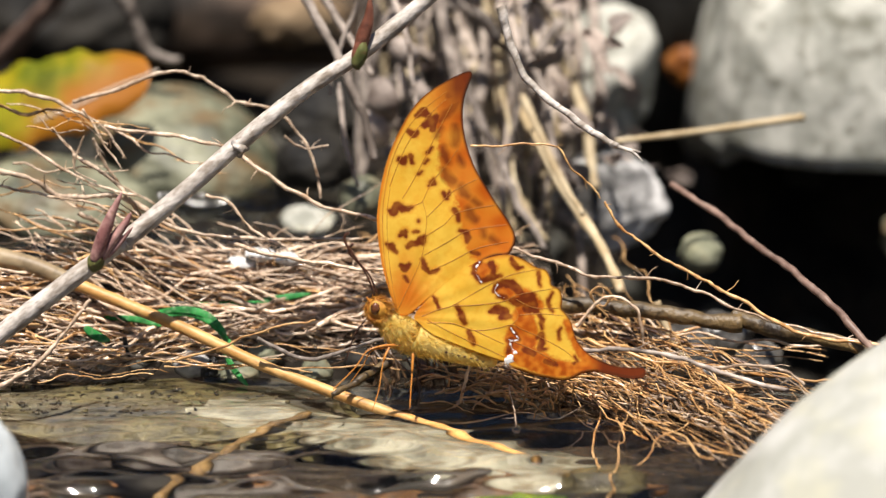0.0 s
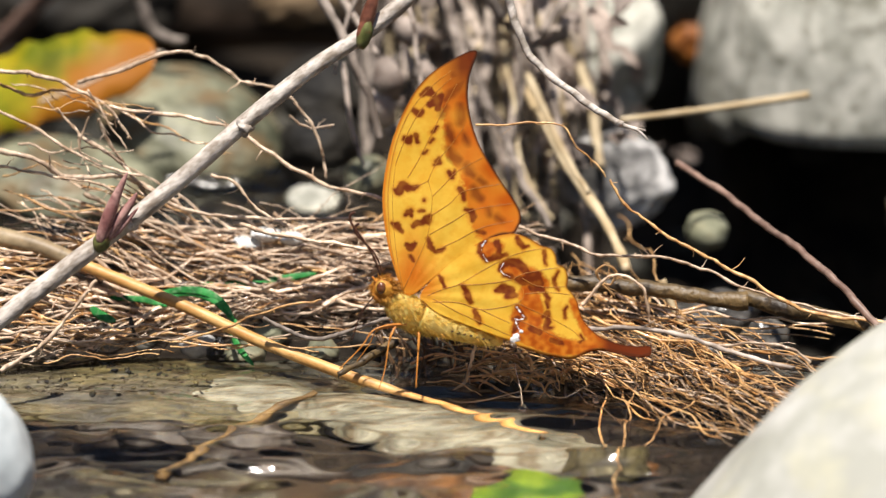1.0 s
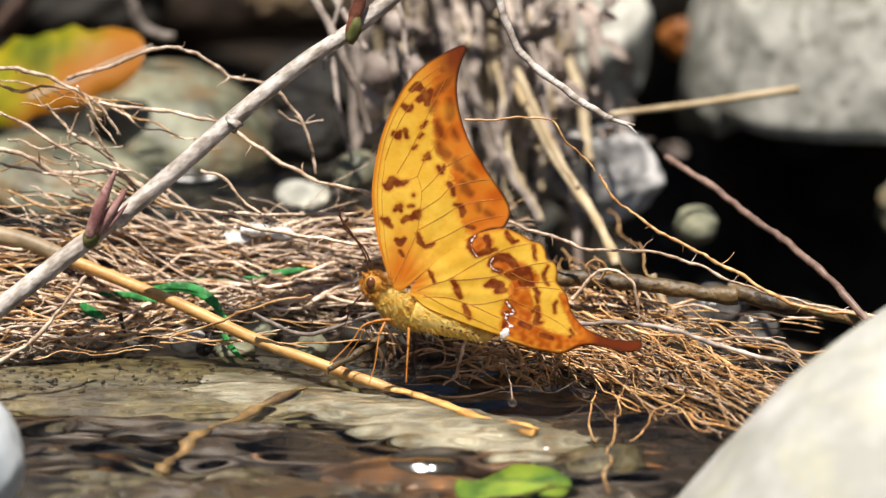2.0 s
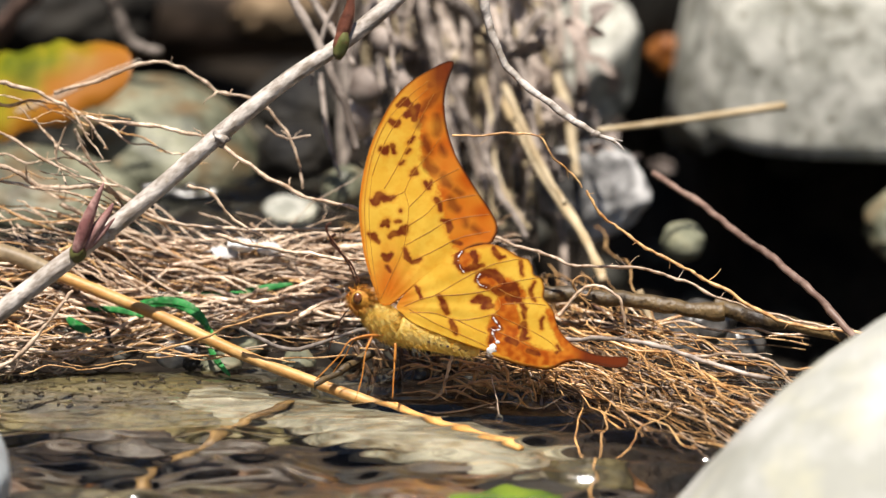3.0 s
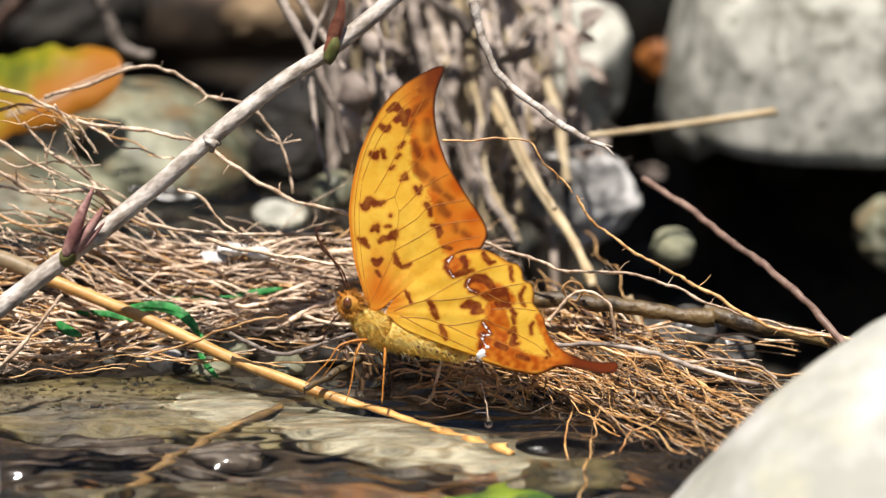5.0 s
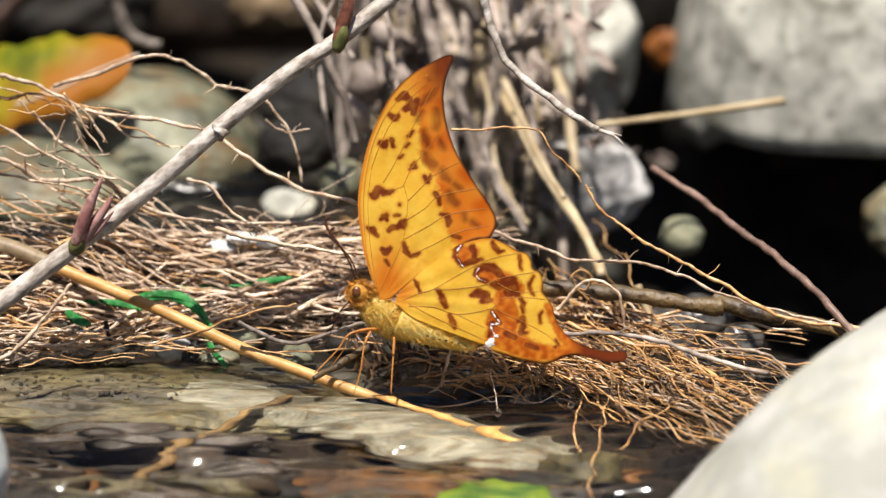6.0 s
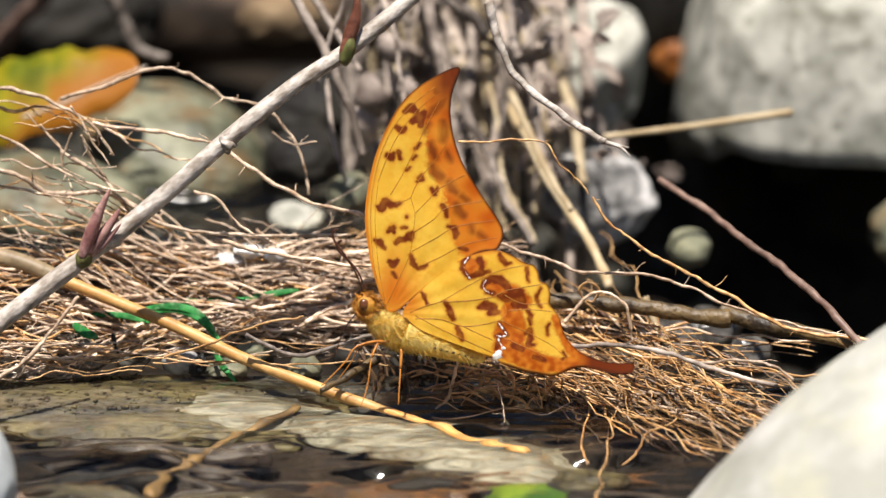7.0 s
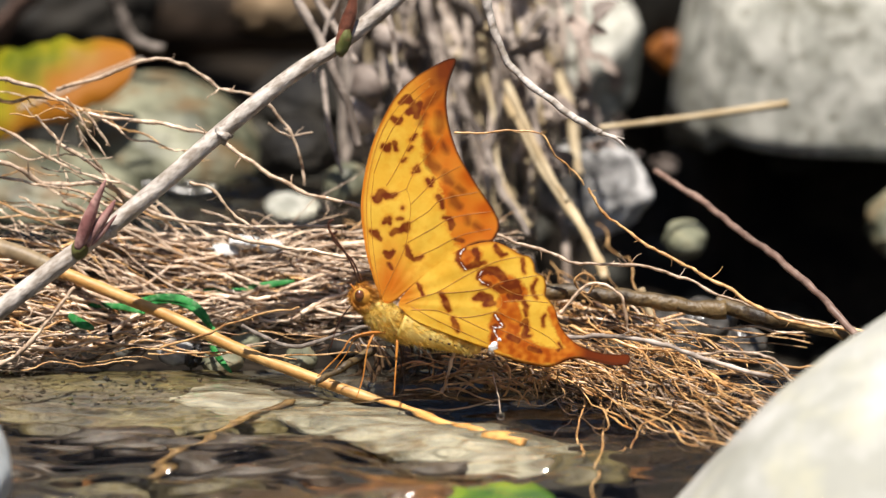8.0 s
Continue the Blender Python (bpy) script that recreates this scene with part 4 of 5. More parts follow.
# ---- leaves ----
def blade(line, width, material, label, side=(0.3, 0.45, 0.85), name="leaf_blade", seed=1):
    return solid(name, Geo().ribbon(crooked(spline(line, 6), 0.3, 6, seed), lambda s: 0.08 + width * math.sin(math.pi * min(1, 0.06 + s * 0.93)) ** 0.7, side, 0.07, 0.12), material, label, "leaf", "green blades in the roots")


for k, (pts, w, label) in enumerate((
        ([(-53.6, 30, -22.4), (-48.6, 28.5, -20.8), (-44.4, 27, -20.7), (-40.8, 25.5, -22.7), (-39.1, 24, -24.9)], 0.65, "bright green grass blade threaded through the roots"),
        ([(-51.7, 29, -22.5), (-46.5, 27.5, -21.3), (-42.4, 26, -22.1), (-39.5, 24.5, -24.9), (-37.7, 23, -26.5)], 0.5, "bright green grass blade threaded through the roots"),
        ([(-39.7, 23, -26.9), (-38, 19.5, -28.6), (-35.4, 16, -31)], 0.55, "green grass blade tip hanging to the water"),
        ([(-46.2, 33.4, -21.3), (-39.5, 33.6, -21.6), (-33.8, 33.7, -21.0)], 0.5, "green grass blade half hidden in the roots"),
        ([(-34.4, 33.9, -21.3), (-29.2, 34.1, -20.3), (-24.0, 34.3, -19.7)], 0.55, "green grass blade half hidden in the roots"),
        ([(-64.8, 19, -21.1), (-62.6, 19, -22.6), (-60.1, 19, -23.4)], 0.8, "broad green leaf piece under the roots"),
        ([(-61.4, 27, -21.6), (-55.7, 27, -22.2), (-51.1, 27, -23.5)], 0.5, "dark green grass blade under the cane"))):
    blade(pts, w, LEAF_GREEN, label, seed=k)

t = thing("fallen_leaf", (-71.7, 118, -8.7), "large fallen leaf, yellow-green turning rust orange", "leaf")
part("blade", Geo().ribbon(crooked(spline([(-94.7, 122, -13.9), (-84.7, 119.5, -10.9), (-74.9, 117, -7.5), (-65, 114.5, -4), (-56.0, 112, -1.6)], 8), 0.8, 12, 3), lambda s: 0.3 + 8.8 * (1 + 0.07 * math.sin(23 * s) + 0.05 * math.sin(41 * s)) * math.sin(math.pi * min(1, 0.34 + 0.65 * s ** 1.6)) ** 0.6, (0.2, 0.62, 0.75), 0.2, 0.08), LEAF_YELLOW, t)
ring = [((i // 10) / 32, (-1, -0.5, 0, 0.5, 1, 1, 0.5, 0, -0.5, -1)[i % 10]) for i in range(len(t.children[0].data.vertices))]
t.children[0].data.attributes.new("orange", "FLOAT", "POINT").data.foreach_set("value", [rise((s * 9 - 4.6 - 2.4 * a + 2.2 * noise.noise(Vector((s * 9, a * 3, 0)))) / 0.5) for s, a in ring])
part("midrib", Geo().tube(crooked(spline([(-77.8, 110, -10.2), (-70.2, 108.3, -6.9), (-62.6, 106.7, -2.8), (-53.9, 105, 1.4)], 6), 0.3, 12, 5), 0.42, 0.25, 8), LEAF_RIB, t, "pale leaf rib")

floating = solid("floating_leaf", Geo().ribbon(crooked(spline([(3.5, -48, -35.6), (8.5, -47.5, -34.6), (14.5, -47, -34.0), (19.5, -46, -34.2), (23.5, -45, -35.0)], 6), 0.3, 6, 2), lambda s: 0.2 + (7.6 + 0.5 * math.sin(17 * s)) * math.sin(math.pi * min(1, 0.05 + 0.93 * s)) ** 0.8, (0.25, 1, 0.16), 0.15, 0.05),
                 LEAF_LIME, "bright lime green leaf drifting just under the water", "leaf")


# ---- butterfly ----
def outline(points, per=6):
    pts = spline([(x, 0, z) for x, z in points] + [(points[0][0], 0, points[0][1])], per)[:-1]
    return [Vector((q.x, q.z)) for q in pts]


def stain(P, strokes, wobble, soft=0.16):
    """How deep in a blotch each place lies, 0 to 1; a blotch is a chain of x, z, half width."""
    best = np.full(len(P), 9.0)
    for chain in strokes:
        for (x0, z0, r0), (x1, z1, r1) in zip(chain, chain[1:] or chain):
            d = np.array((x1 - x0, z1 - z0))
            u = np.clip(((P - (x0, z0)) @ d) / (d @ d + 1e-9), 0, 1)
            best = np.minimum(best, np.hypot(P[:, 0] - x0 - u * d[0], P[:, 1] - z0 - u * d[1]) - r0 - (r1 - r0) * u)
    return np.clip(0.5 - (best + wobble) / (2 * soft), 0, 1)


def grain_field(P, size, seed):
    return np.array([noise.noise(Vector((x / size, z / size, seed))) for x, z in P])


def sheet(x, z):
    """The gentle waves and pleats of a wing membrane."""
    spread = math.atan2(z + 12.5, x + 7.5)
    pleat = 0.06 * math.sin(spread * 22 + 0.8 * math.sin(spread * 5)) * min(1, math.hypot(x + 7.5, z + 12.5) / 12)
    return 0.3 * noise.noise(Vector((x / 9, z / 9, 2))) + 0.03 * noise.noise(Vector((x / 1.5, z / 4, 5))) + pleat


def lean(x, y, z):
    """The closed wings lean back by 20 degrees from the body."""
    far = 1 + 0.00023 * (z + 13.5)
    s = (z + 13.5) * 0.9517 * far
    return Vector((x * far, y + s * 0.342, s * 0.940 - 13.5 - 0.325 * y))


def wing(name, points, paint, parent, lift, label, step=0.17):
    from mathutils.geometry import delaunay_2d_cdt
    edge = outline(points, 8)
    n = len(edge)
    xs, zs = [q.x for q in edge], [q.y for q in edge]
    inner = []
    z, row = min(zs), 0
    while z < max(zs):
        x = min(xs) + (row % 2) * step / 2
        while x < max(xs):
            inner.append(Vector((x, z)))
            x += step
        z += step * 0.87
        row += 1
    verts, _, faces, *_ = delaunay_2d_cdt(edge + inner, [], [list(range(n))], 1, 1e-4)
    E = np.array([(q.x, q.y) for q in edge])
    seg = np.roll(E, -1, 0) - E
    length = (seg ** 2).sum(1) + 1e-9
    g = Geo()
    P = np.array([(q.x, q.y) for q in verts])
    gap = np.full(len(P), 99.0)
    for e, d, l in zip(E, seg, length):
        u = np.clip(((P - e) @ d) / l, 0, 1)
        gap = np.minimum(gap, np.hypot(P[:, 0] - e[0] - u * d[0], P[:, 1] - e[1] - u * d[1]))
    brown, orange, border = paint(P, gap)
    g.verts = [lean(x, lift + sheet(x, z), z) for x, z in P]
    g.faces = [tuple(f) for f in faces]
    ob = part(name, g, WING, parent, label)
    for key, values in (("brown", brown), ("orange", orange), ("border", border)):
        ob.data.attributes.new(key, "FLOAT", "POINT").data.foreach_set("value", [float(v) for v in np.clip(values, 0, 1)])
    return ob


def wing_material():
    m = shade("wing_scales", (0.72, 0.42, 0.036), (0.80, 0.52, 0.062), 160, 0.55, (0.70, 0.33, 0.016), 5, 0.4, 0.25, 0.06, through_light=0.3, spec=0.2)
    for key, value in (("orange", (0.56, 0.112, 0.001, 1)), ("brown", (0.155, 0.024, 0.001, 1)), ("border", (0.07, 0.018, 0.004, 1))):
        patched(m, key, value)
    return m


WING = wing_material()
FORE = [(-8.2, -12.3), (-9.4, -8.4), (-10.6, -4.1), (-11.3, 0.1), (-11.7, 4.3), (-11.6, 7.4), (-11.2, 10.5), (-10.6, 13.5), (-9.8, 16.6), (-8.7, 19.7), (-7.4, 22.5), (-6.0, 25.1), (-4.0, 27.6), (-1.8, 29.5), (0.6, 31.0), (2.8, 32.2), (4.2, 32.7), (5.0, 32.6), (4.9, 31.6), (4.4, 30.3), (3.7, 28.0), (3.4, 25.6), (3.5, 22.8), (4.0, 19.9), (4.8, 17.2), (5.8, 14.7), (7.3, 12.0), (8.9, 9.3), (10.4, 7.0), (11.7, 4.9), (12.6, 3.0), (12.7, 1.4), (12.2, 0.1), (11.3, -1.0), (8.4, -1.5), (2.6, -4.6), (-2.4, -8.9), (-6.2, -12.2)]
HIND = [(-5.2, -12.8), (-4.2, -11.0), (-1.4, -8.1), (1.6, -5.4), (5.1, -2.9), (8.4, -1.6), (11.6, -1.1), (14.1, -1.9), (16.6, -3.4), (18.2, -3.9), (19.0, -5.2), (19.3, -6.7), (20.6, -7.5), (21.1, -9.0), (21.0, -11.0), (21.8, -12.1), (22.8, -13.7), (23.2, -15.3), (23.8, -17.0), (24.9, -18.6), (26.5, -20.1), (28.3, -21.1), (30.8, -21.9), (33.3, -22.2), (35.6, -22.2), (36.1, -22.9), (35.4, -23.8), (33.6, -24.0), (31.4, -23.6), (29.0, -23.0), (26.8, -22.7), (24.8, -23.0), (23.0, -23.9), (21.2, -24.3), (18.9, -23.9), (16.5, -23.4), (14.2, -22.6), (12.2, -21.9), (11.0, -21.0), (6.6, -19.4), (1.6, -17.4), (-2.4, -15.5)]
FORE_SPOTS = [[(-4.6, 24.7, 0.40), (-3.4, 25.3, 0.81), (-2.7, 24.7, 0.61)],
    [(-3.3, 22.8, 0.51), (-2.0, 23.5, 0.91), (-1.2, 24.4, 0.51), (-1.8, 22.1, 0.51)],
    [(-6.0, 21.7, 0.40), (-5.2, 21.1, 0.61), (-4.6, 21.5, 0.40)],
    [(-7.8, 16.6, 0.40), (-7.0, 16.2, 0.71), (-6.6, 16.9, 0.30)],
    [(-5.7, 17.2, 0.30), (-5.5, 16.0, 0.40)],
    [(-9.5, 7.1, 0.30), (-8.8, 6.7, 0.71), (-8.1, 7.9, 0.71), (-7.1, 7.4, 0.61), (-6.1, 7.4, 0.40), (-5.3, 7.8, 0.15)],
    [(-4.3, 5.1, 0.26)],
    [(-5.1, 3.1, 0.18), (-4.4, 3.2, 0.20)],
    [(-7.7, 2.3, 0.30), (-7.1, 2.8, 0.51), (-6.6, 3.4, 0.20), (-6.6, 2.2, 0.30)]]
FORE_SPOTS += [[(-6.2, 0.4, 0.40), (-5.5, 1.0, 0.40), (-4.8, 1.0, 0.51), (-3.9, 1.5, 0.81), (-3.3, 2.3, 0.30)],
    [(-10.0, 0.9, 0.30), (-9.2, 0.5, 0.61), (-8.3, -0.6, 0.25)],
    [(-7.4, -3.1, 0.40), (-6.8, -3.6, 0.71), (-6.0, -3.0, 0.40)],
    [(-6.8, -5.2, 0.30), (-6.2, -6.2, 0.20)],
    [(-3.6, -2.0, 0.25), (-3.2, -3.5, 0.51), (-2.4, -4.4, 0.30), (-1.5, -4.2, 0.30), (-0.8, -3.8, 0.20)],
    [(-2.2, 12.3, 0.20), (-1.6, 12.9, 0.15), (-1.4, 12.0, 0.20), (-2.5, 11.7, 0.15)],
    [(-4.4, 13.8, 0.15), (-3.7, 14.3, 0.15)],
    [(0.2, 10.3, 0.40), (0.6, 9.3, 0.40), (1.1, 10.6, 0.20)],
    [(2.0, 7.3, 0.40), (2.6, 6.3, 0.40), (2.8, 5.2, 0.30)]]
FORE_SPOTS += [[(3.0, 3.4, 0.25), (4.1, 3.0, 0.51), (4.4, 2.1, 0.51), (4.2, 1.3, 0.25)],
    [(5.0, -0.7, 0.20), (6.4, -1.0, 0.25)],
    [(-2.7, 17.8, 0.30), (-1.9, 18.8, 0.25)],
    [(-3.2, 15.8, 0.15), (-2.7, 16.4, 0.20)]]
FORE_CLOUDS = [[(-0.6, 23.6, 0.40), (0.5, 24.8, 0.71), (1.6, 25.9, 0.71), (2.8, 27.1, 0.40)],
    [(1.2, 28.4, 0.71), (2.6, 29.3, 0.71), (4.0, 30.7, 0.51)],
    [(-0.1, 18.7, 0.40), (0.2, 17.3, 0.61), (0.7, 16.1, 0.51)],
    [(-1.2, 20.7, 0.30), (-0.5, 22.4, 0.40)],
    [(0.2, 14.7, 0.40), (0.6, 13.3, 0.71), (1.7, 12.5, 0.61)],
    [(3.1, 11.6, 0.40), (3.8, 10.4, 0.61), (4.5, 9.7, 0.30)],
    [(4.4, 7.6, 0.40), (4.9, 6.2, 0.71), (5.7, 5.3, 0.51)],
    [(7.1, 3.4, 0.30), (7.3, 2.4, 0.30)],
    [(8.5, 2.1, 0.30), (9.5, 1.2, 0.30)],
    [(2.2, 22.8, 0.51), (2.4, 21.0, 0.61), (2.1, 19.4, 0.40)],
    [(2.8, 17.3, 0.40), (3.4, 15.8, 0.40)],
    [(5.4, 9.0, 0.30), (6.2, 8.2, 0.30)]]
HIND_SPOTS = [[(5.4, -4.6, 0.30), (5.7, -3.2, 0.40), (6.5, -2.4, 0.40)],
    [(5.8, -5.0, 0.40), (6.7, -6.0, 0.40), (7.8, -5.7, 0.51), (9.1, -5.2, 0.51), (10.2, -5.0, 0.20)],
    [(8.5, -2.8, 0.61), (9.1, -3.9, 0.40), (8.8, -5.0, 0.40)],
    [(12.1, -1.8, 0.30), (12.6, -2.9, 0.40), (13.3, -3.6, 0.40), (14.1, -3.4, 0.15)],
    [(16.9, -4.4, 0.20), (17.1, -5.4, 0.25), (16.9, -6.1, 0.15), (17.4, -7.0, 0.10)],
    [(9.1, -7.8, 0.40), (9.5, -7.1, 0.51), (10.4, -6.6, 0.61)],
    [(11.1, -6.5, 0.81), (12.2, -6.6, 0.81), (13.0, -7.3, 0.71), (14.0, -8.5, 0.51)],
    [(10.0, -8.8, 0.40), (11.0, -9.1, 0.51)]]
HIND_SPOTS += [[(12.2, -9.7, 0.51), (13.3, -9.9, 0.81), (14.8, -9.2, 0.91), (15.8, -8.8, 0.61), (16.2, -10.5, 0.71), (14.8, -11.2, 0.71), (16.7, -11.6, 0.40)],
    [(8.3, -11.8, 0.30), (9.6, -11.3, 0.81), (10.9, -11.8, 0.81), (10.4, -12.8, 0.51), (11.7, -12.6, 0.40)],
    [(19.4, -8.2, 0.15), (18.7, -9.7, 0.25), (18.9, -10.9, 0.15), (19.5, -11.7, 0.10)],
    [(17.2, -12.3, 0.30), (17.7, -13.1, 0.35), (17.4, -13.9, 0.25), (17.6, -14.9, 0.25)],
    [(21.1, -14.7, 0.15), (20.5, -15.5, 0.20), (20.7, -16.8, 0.15)],
    [(12.1, -14.9, 0.30), (12.8, -15.7, 0.35), (13.4, -16.9, 0.30)],
    [(11.6, -17.1, 0.30), (12.3, -16.8, 0.40), (12.0, -18.2, 0.40), (11.6, -19.3, 0.40)]]
HIND_SPOTS += [[(16.8, -16.6, 0.30), (17.6, -15.8, 0.30), (17.7, -17.6, 0.51), (17.2, -18.7, 0.40), (18.3, -18.7, 0.25)],
    [(14.6, -18.9, 0.51), (16.2, -19.6, 0.40)],
    [(18.3, -21.0, 0.40), (20.2, -21.6, 0.35)],
    [(23.5, -20.1, 0.25), (23.9, -21.0, 0.15), (23.3, -21.4, 0.15)],
    [(-1.7, -8.9, 0.20), (-1.2, -9.8, 0.30), (-1.4, -9.4, 0.30), (-0.7, -11.1, 0.25)],
    [(2.5, -10.9, 0.30), (3.1, -11.8, 0.51), (3.4, -12.9, 0.51), (3.9, -13.9, 0.30)],
    [(4.5, -15.4, 0.30), (5.1, -16.6, 0.45), (5.5, -17.7, 0.30)],
    [(0.6, -4.9, 0.40), (-0.1, -5.3, 0.25), (1.3, -4.4, 0.20)]]
HIND_RUST = [[(26.4, -21.4, 0.40), (28.0, -22.1, 0.51), (31.3, -22.8, 0.61), (35.3, -23.0, 0.61)],
    [(14.2, -12.0, 1.21), (14.7, -14.9, 1.72), (14.9, -17.4, 1.41)],
    [(13.2, -19.1, 1.82), (16.7, -21.0, 1.72), (19.9, -22.3, 1.31), (22.9, -22.6, 0.91), (25.8, -21.9, 0.71)],
    [(12.1, -8.6, 1.01), (10.5, -7.8, 0.81), (14.7, -9.4, 1.41), (16.2, -10.5, 1.21)],
    [(7.2, -4.1, 1.31), (8.6, -3.7, 0.81)],
    [(22.0, -13.8, 0.30), (23.5, -17.1, 0.40), (24.8, -19.4, 0.71), (27.3, -21.6, 0.81)],
    [(12.2, -16.6, 0.81), (12.5, -15.2, 0.61)]]
FORE_VEINS = [[(-8.2, -11.7), (-6.2, -7.3), (-3.9, -2.0), (-3.2, 2.2), (-2.9, 5.8), (-3.6, 8.7)],
    [(-3.6, 8.7), (-4.6, 8.2), (-6.2, 7.6)],
    [(-3.6, 8.7), (-2.8, 10.7), (-1.6, 12.8), (0.6, 15.5), (2.8, 18.7)],
    [(-2.8, 5.9), (-0.6, 8.2), (1.6, 10.5), (6.1, 13.0)],
    [(-3.0, 2.4), (0.2, 4.5), (2.8, 6.8), (9.6, 8.2)],
    [(-3.4, -1.2), (0.6, 1.1), (4.6, 3.4), (11.4, 4.5)],
    [(-1.8, -3.9), (1.6, -2.3), (6.1, 0.1), (11.6, 1.3)],
    [(-7.2, 9.3), (-5.4, 12.4), (-3.2, 16.8), (-0.8, 22.0), (1.6, 26.7)],
    [(-9.4, 11.6), (-7.9, 15.8), (-6.0, 19.9), (-3.2, 23.9), (0.6, 27.7)]]
FORE_VEINS += [[(-8.5, -11.0), (-10.0, -4.7), (-10.6, 1.1), (-10.7, 6.3), (-10.2, 11.1), (-9.0, 16.3), (-6.8, 21.4), (-3.6, 25.5), (0.6, 29.1)],
    [(-8.1, -11.5), (-9.2, -5.2), (-9.8, 1.1), (-9.9, 6.3), (-9.4, 11.1)]]
HIND_VEINS = [[(-3.8, -12.6), (-0.9, -11.3), (1.6, -10.6), (5.6, -8.2), (9.1, -6.2), (12.6, -4.7), (17.4, -3.7)],
    [(1.6, -10.6), (5.6, -10.5), (10.6, -9.8), (13.6, -8.5), (20.1, -7.3)],
    [(-2.9, -13.8), (1.6, -13.9), (5.6, -15.2), (9.6, -14.8), (12.2, -14.2), (14.5, -15.2), (17.9, -16.8), (21.7, -19.0), (23.7, -21.0)],
    [(12.2, -14.2), (13.3, -12.8), (12.9, -11.2), (11.4, -9.5)],
    [(13.6, -12.3), (17.7, -12.1), (21.5, -12.5)],
    [(5.6, -15.2), (8.4, -16.6), (10.9, -17.8)],
    [(12.5, -17.3), (16.2, -18.9), (20.2, -21.1)],
    [(-2.8, -13.2), (1.6, -15.7), (6.6, -18.1), (11.0, -20.2)],
    [(13.0, -9.4), (16.2, -11.0), (20.7, -11.0)]]
# wet glints on the hindwing, put in as white marks
GLINTS = [[(6.5, -2.5, 0.16), (5.9, -3.5, 0.16), (6.0, -4.8, 0.14), (6.7, -6.1, 0.20), (7.3, -6.6, 0.10)],
    [(9.7, -6.7, 0.14), (9.2, -7.7, 0.15), (9.7, -8.6, 0.14), (10.8, -9.1, 0.16)],
    [(12.1, -14.8, 0.16), (12.7, -15.8, 0.20), (13.4, -16.7, 0.14)],
    [(13.3, -17.0, 0.16), (12.3, -17.2, 0.24), (11.7, -16.9, 0.15)],
    [(11.8, -17.1, 0.20), (12.1, -18.2, 0.26), (12.7, -19.2, 0.30), (13.3, -19.6, 0.20)],
    [(12.7, -19.3, 0.20), (12.2, -20.3, 0.40), (11.6, -21.0, 0.51), (11.2, -20.4, 0.30), (12.0, -19.9, 0.30)]]
FORE_MARGIN = [(2.8, 32.7), (0.6, 28.8), (-1.4, 25.6), (-1.4, 23.6), (-0.8, 20.4), (-0.8, 16.3), (-0.4, 13.5), (0.8, 11.4), (2.2, 9.9), (2.6, 7.2), (3.2, 4.0), (3.8, 0.9), (5.6, -2.3)]


def paint_fore(P, gap):
    """Yellow with brown spots; a rusty outer margin with smoky clouds; an orange front edge."""
    x, z = P.T
    coarse, fine, broad = grain_field(P, 1.3, 3), grain_field(P, 0.42, 8), grain_field(P, 3.2, 17)
    wob = 0.22 * coarse + 0.14 * fine
    mz, mx = zip(*sorted((b, a) for a, b in FORE_MARGIN))
    inside = x - np.interp(z, mz, mx) + 0.75 * coarse + 0.5 * fine
    margin = np.clip(0.5 + inside / 0.9, 0, 1)
    front = (x < np.interp(z, (-13, 5, 15, 22, 28, 33), (-6, -6, -4, 0, 5, 9)) - 0.2) & (gap < 3.2)
    costa = np.where(front, np.clip(1.25 - gap / 1.15, 0, 1) * (0.75 + 0.25 * np.sin(gap * 7)), 0)
    base = 0.75 * np.exp(-((x + 6.5) ** 2 + (z + 9.5) ** 2) / 26) + 0.35 * np.exp(-((x + 6.5) ** 2 / 5 + (z + 4) ** 2 / 22))
    high = np.clip((z - 17) / 10, 0, 1) * np.clip((x + 6) / 5, 0.25, 1)
    orange = np.maximum.reduce([margin * (0.84 + 0.3 * broad), 0.8 * costa, base, 0.75 * high])
    spots = stain(P, FORE_SPOTS, wob - 0.1) * (0.95 + 0.3 * coarse)
    halo = stain(P, FORE_SPOTS, wob - 0.35, 0.4)
    clouds = stain(P, FORE_CLOUDS, 0.25 * broad + 0.3 * coarse - 0.2, 0.5) * (0.78 + 0.3 * broad)
    smoke = margin * np.clip(0.3 * broad, 0, 0.2) + 0.95 * np.clip((z - 22.5) / 7, 0, 1) * np.clip(0.55 + (x - 0.5) / 4, 0.15, 1)
    orange = np.maximum(orange, 0.55 * halo)
    back = np.clip((x - np.interp(z, (-2, 10, 20, 33), (6, 3, 0, 1))) / 1.5, 0, 1)
    border = np.clip(1.15 - gap / 0.42, 0, 1) * back + np.clip(0.9 - gap / 0.5, 0, 1) * np.clip((z - 16) / 8, 0, 1) * (1 - back)
    return np.maximum.reduce([spots, clouds, smoke]), orange, border


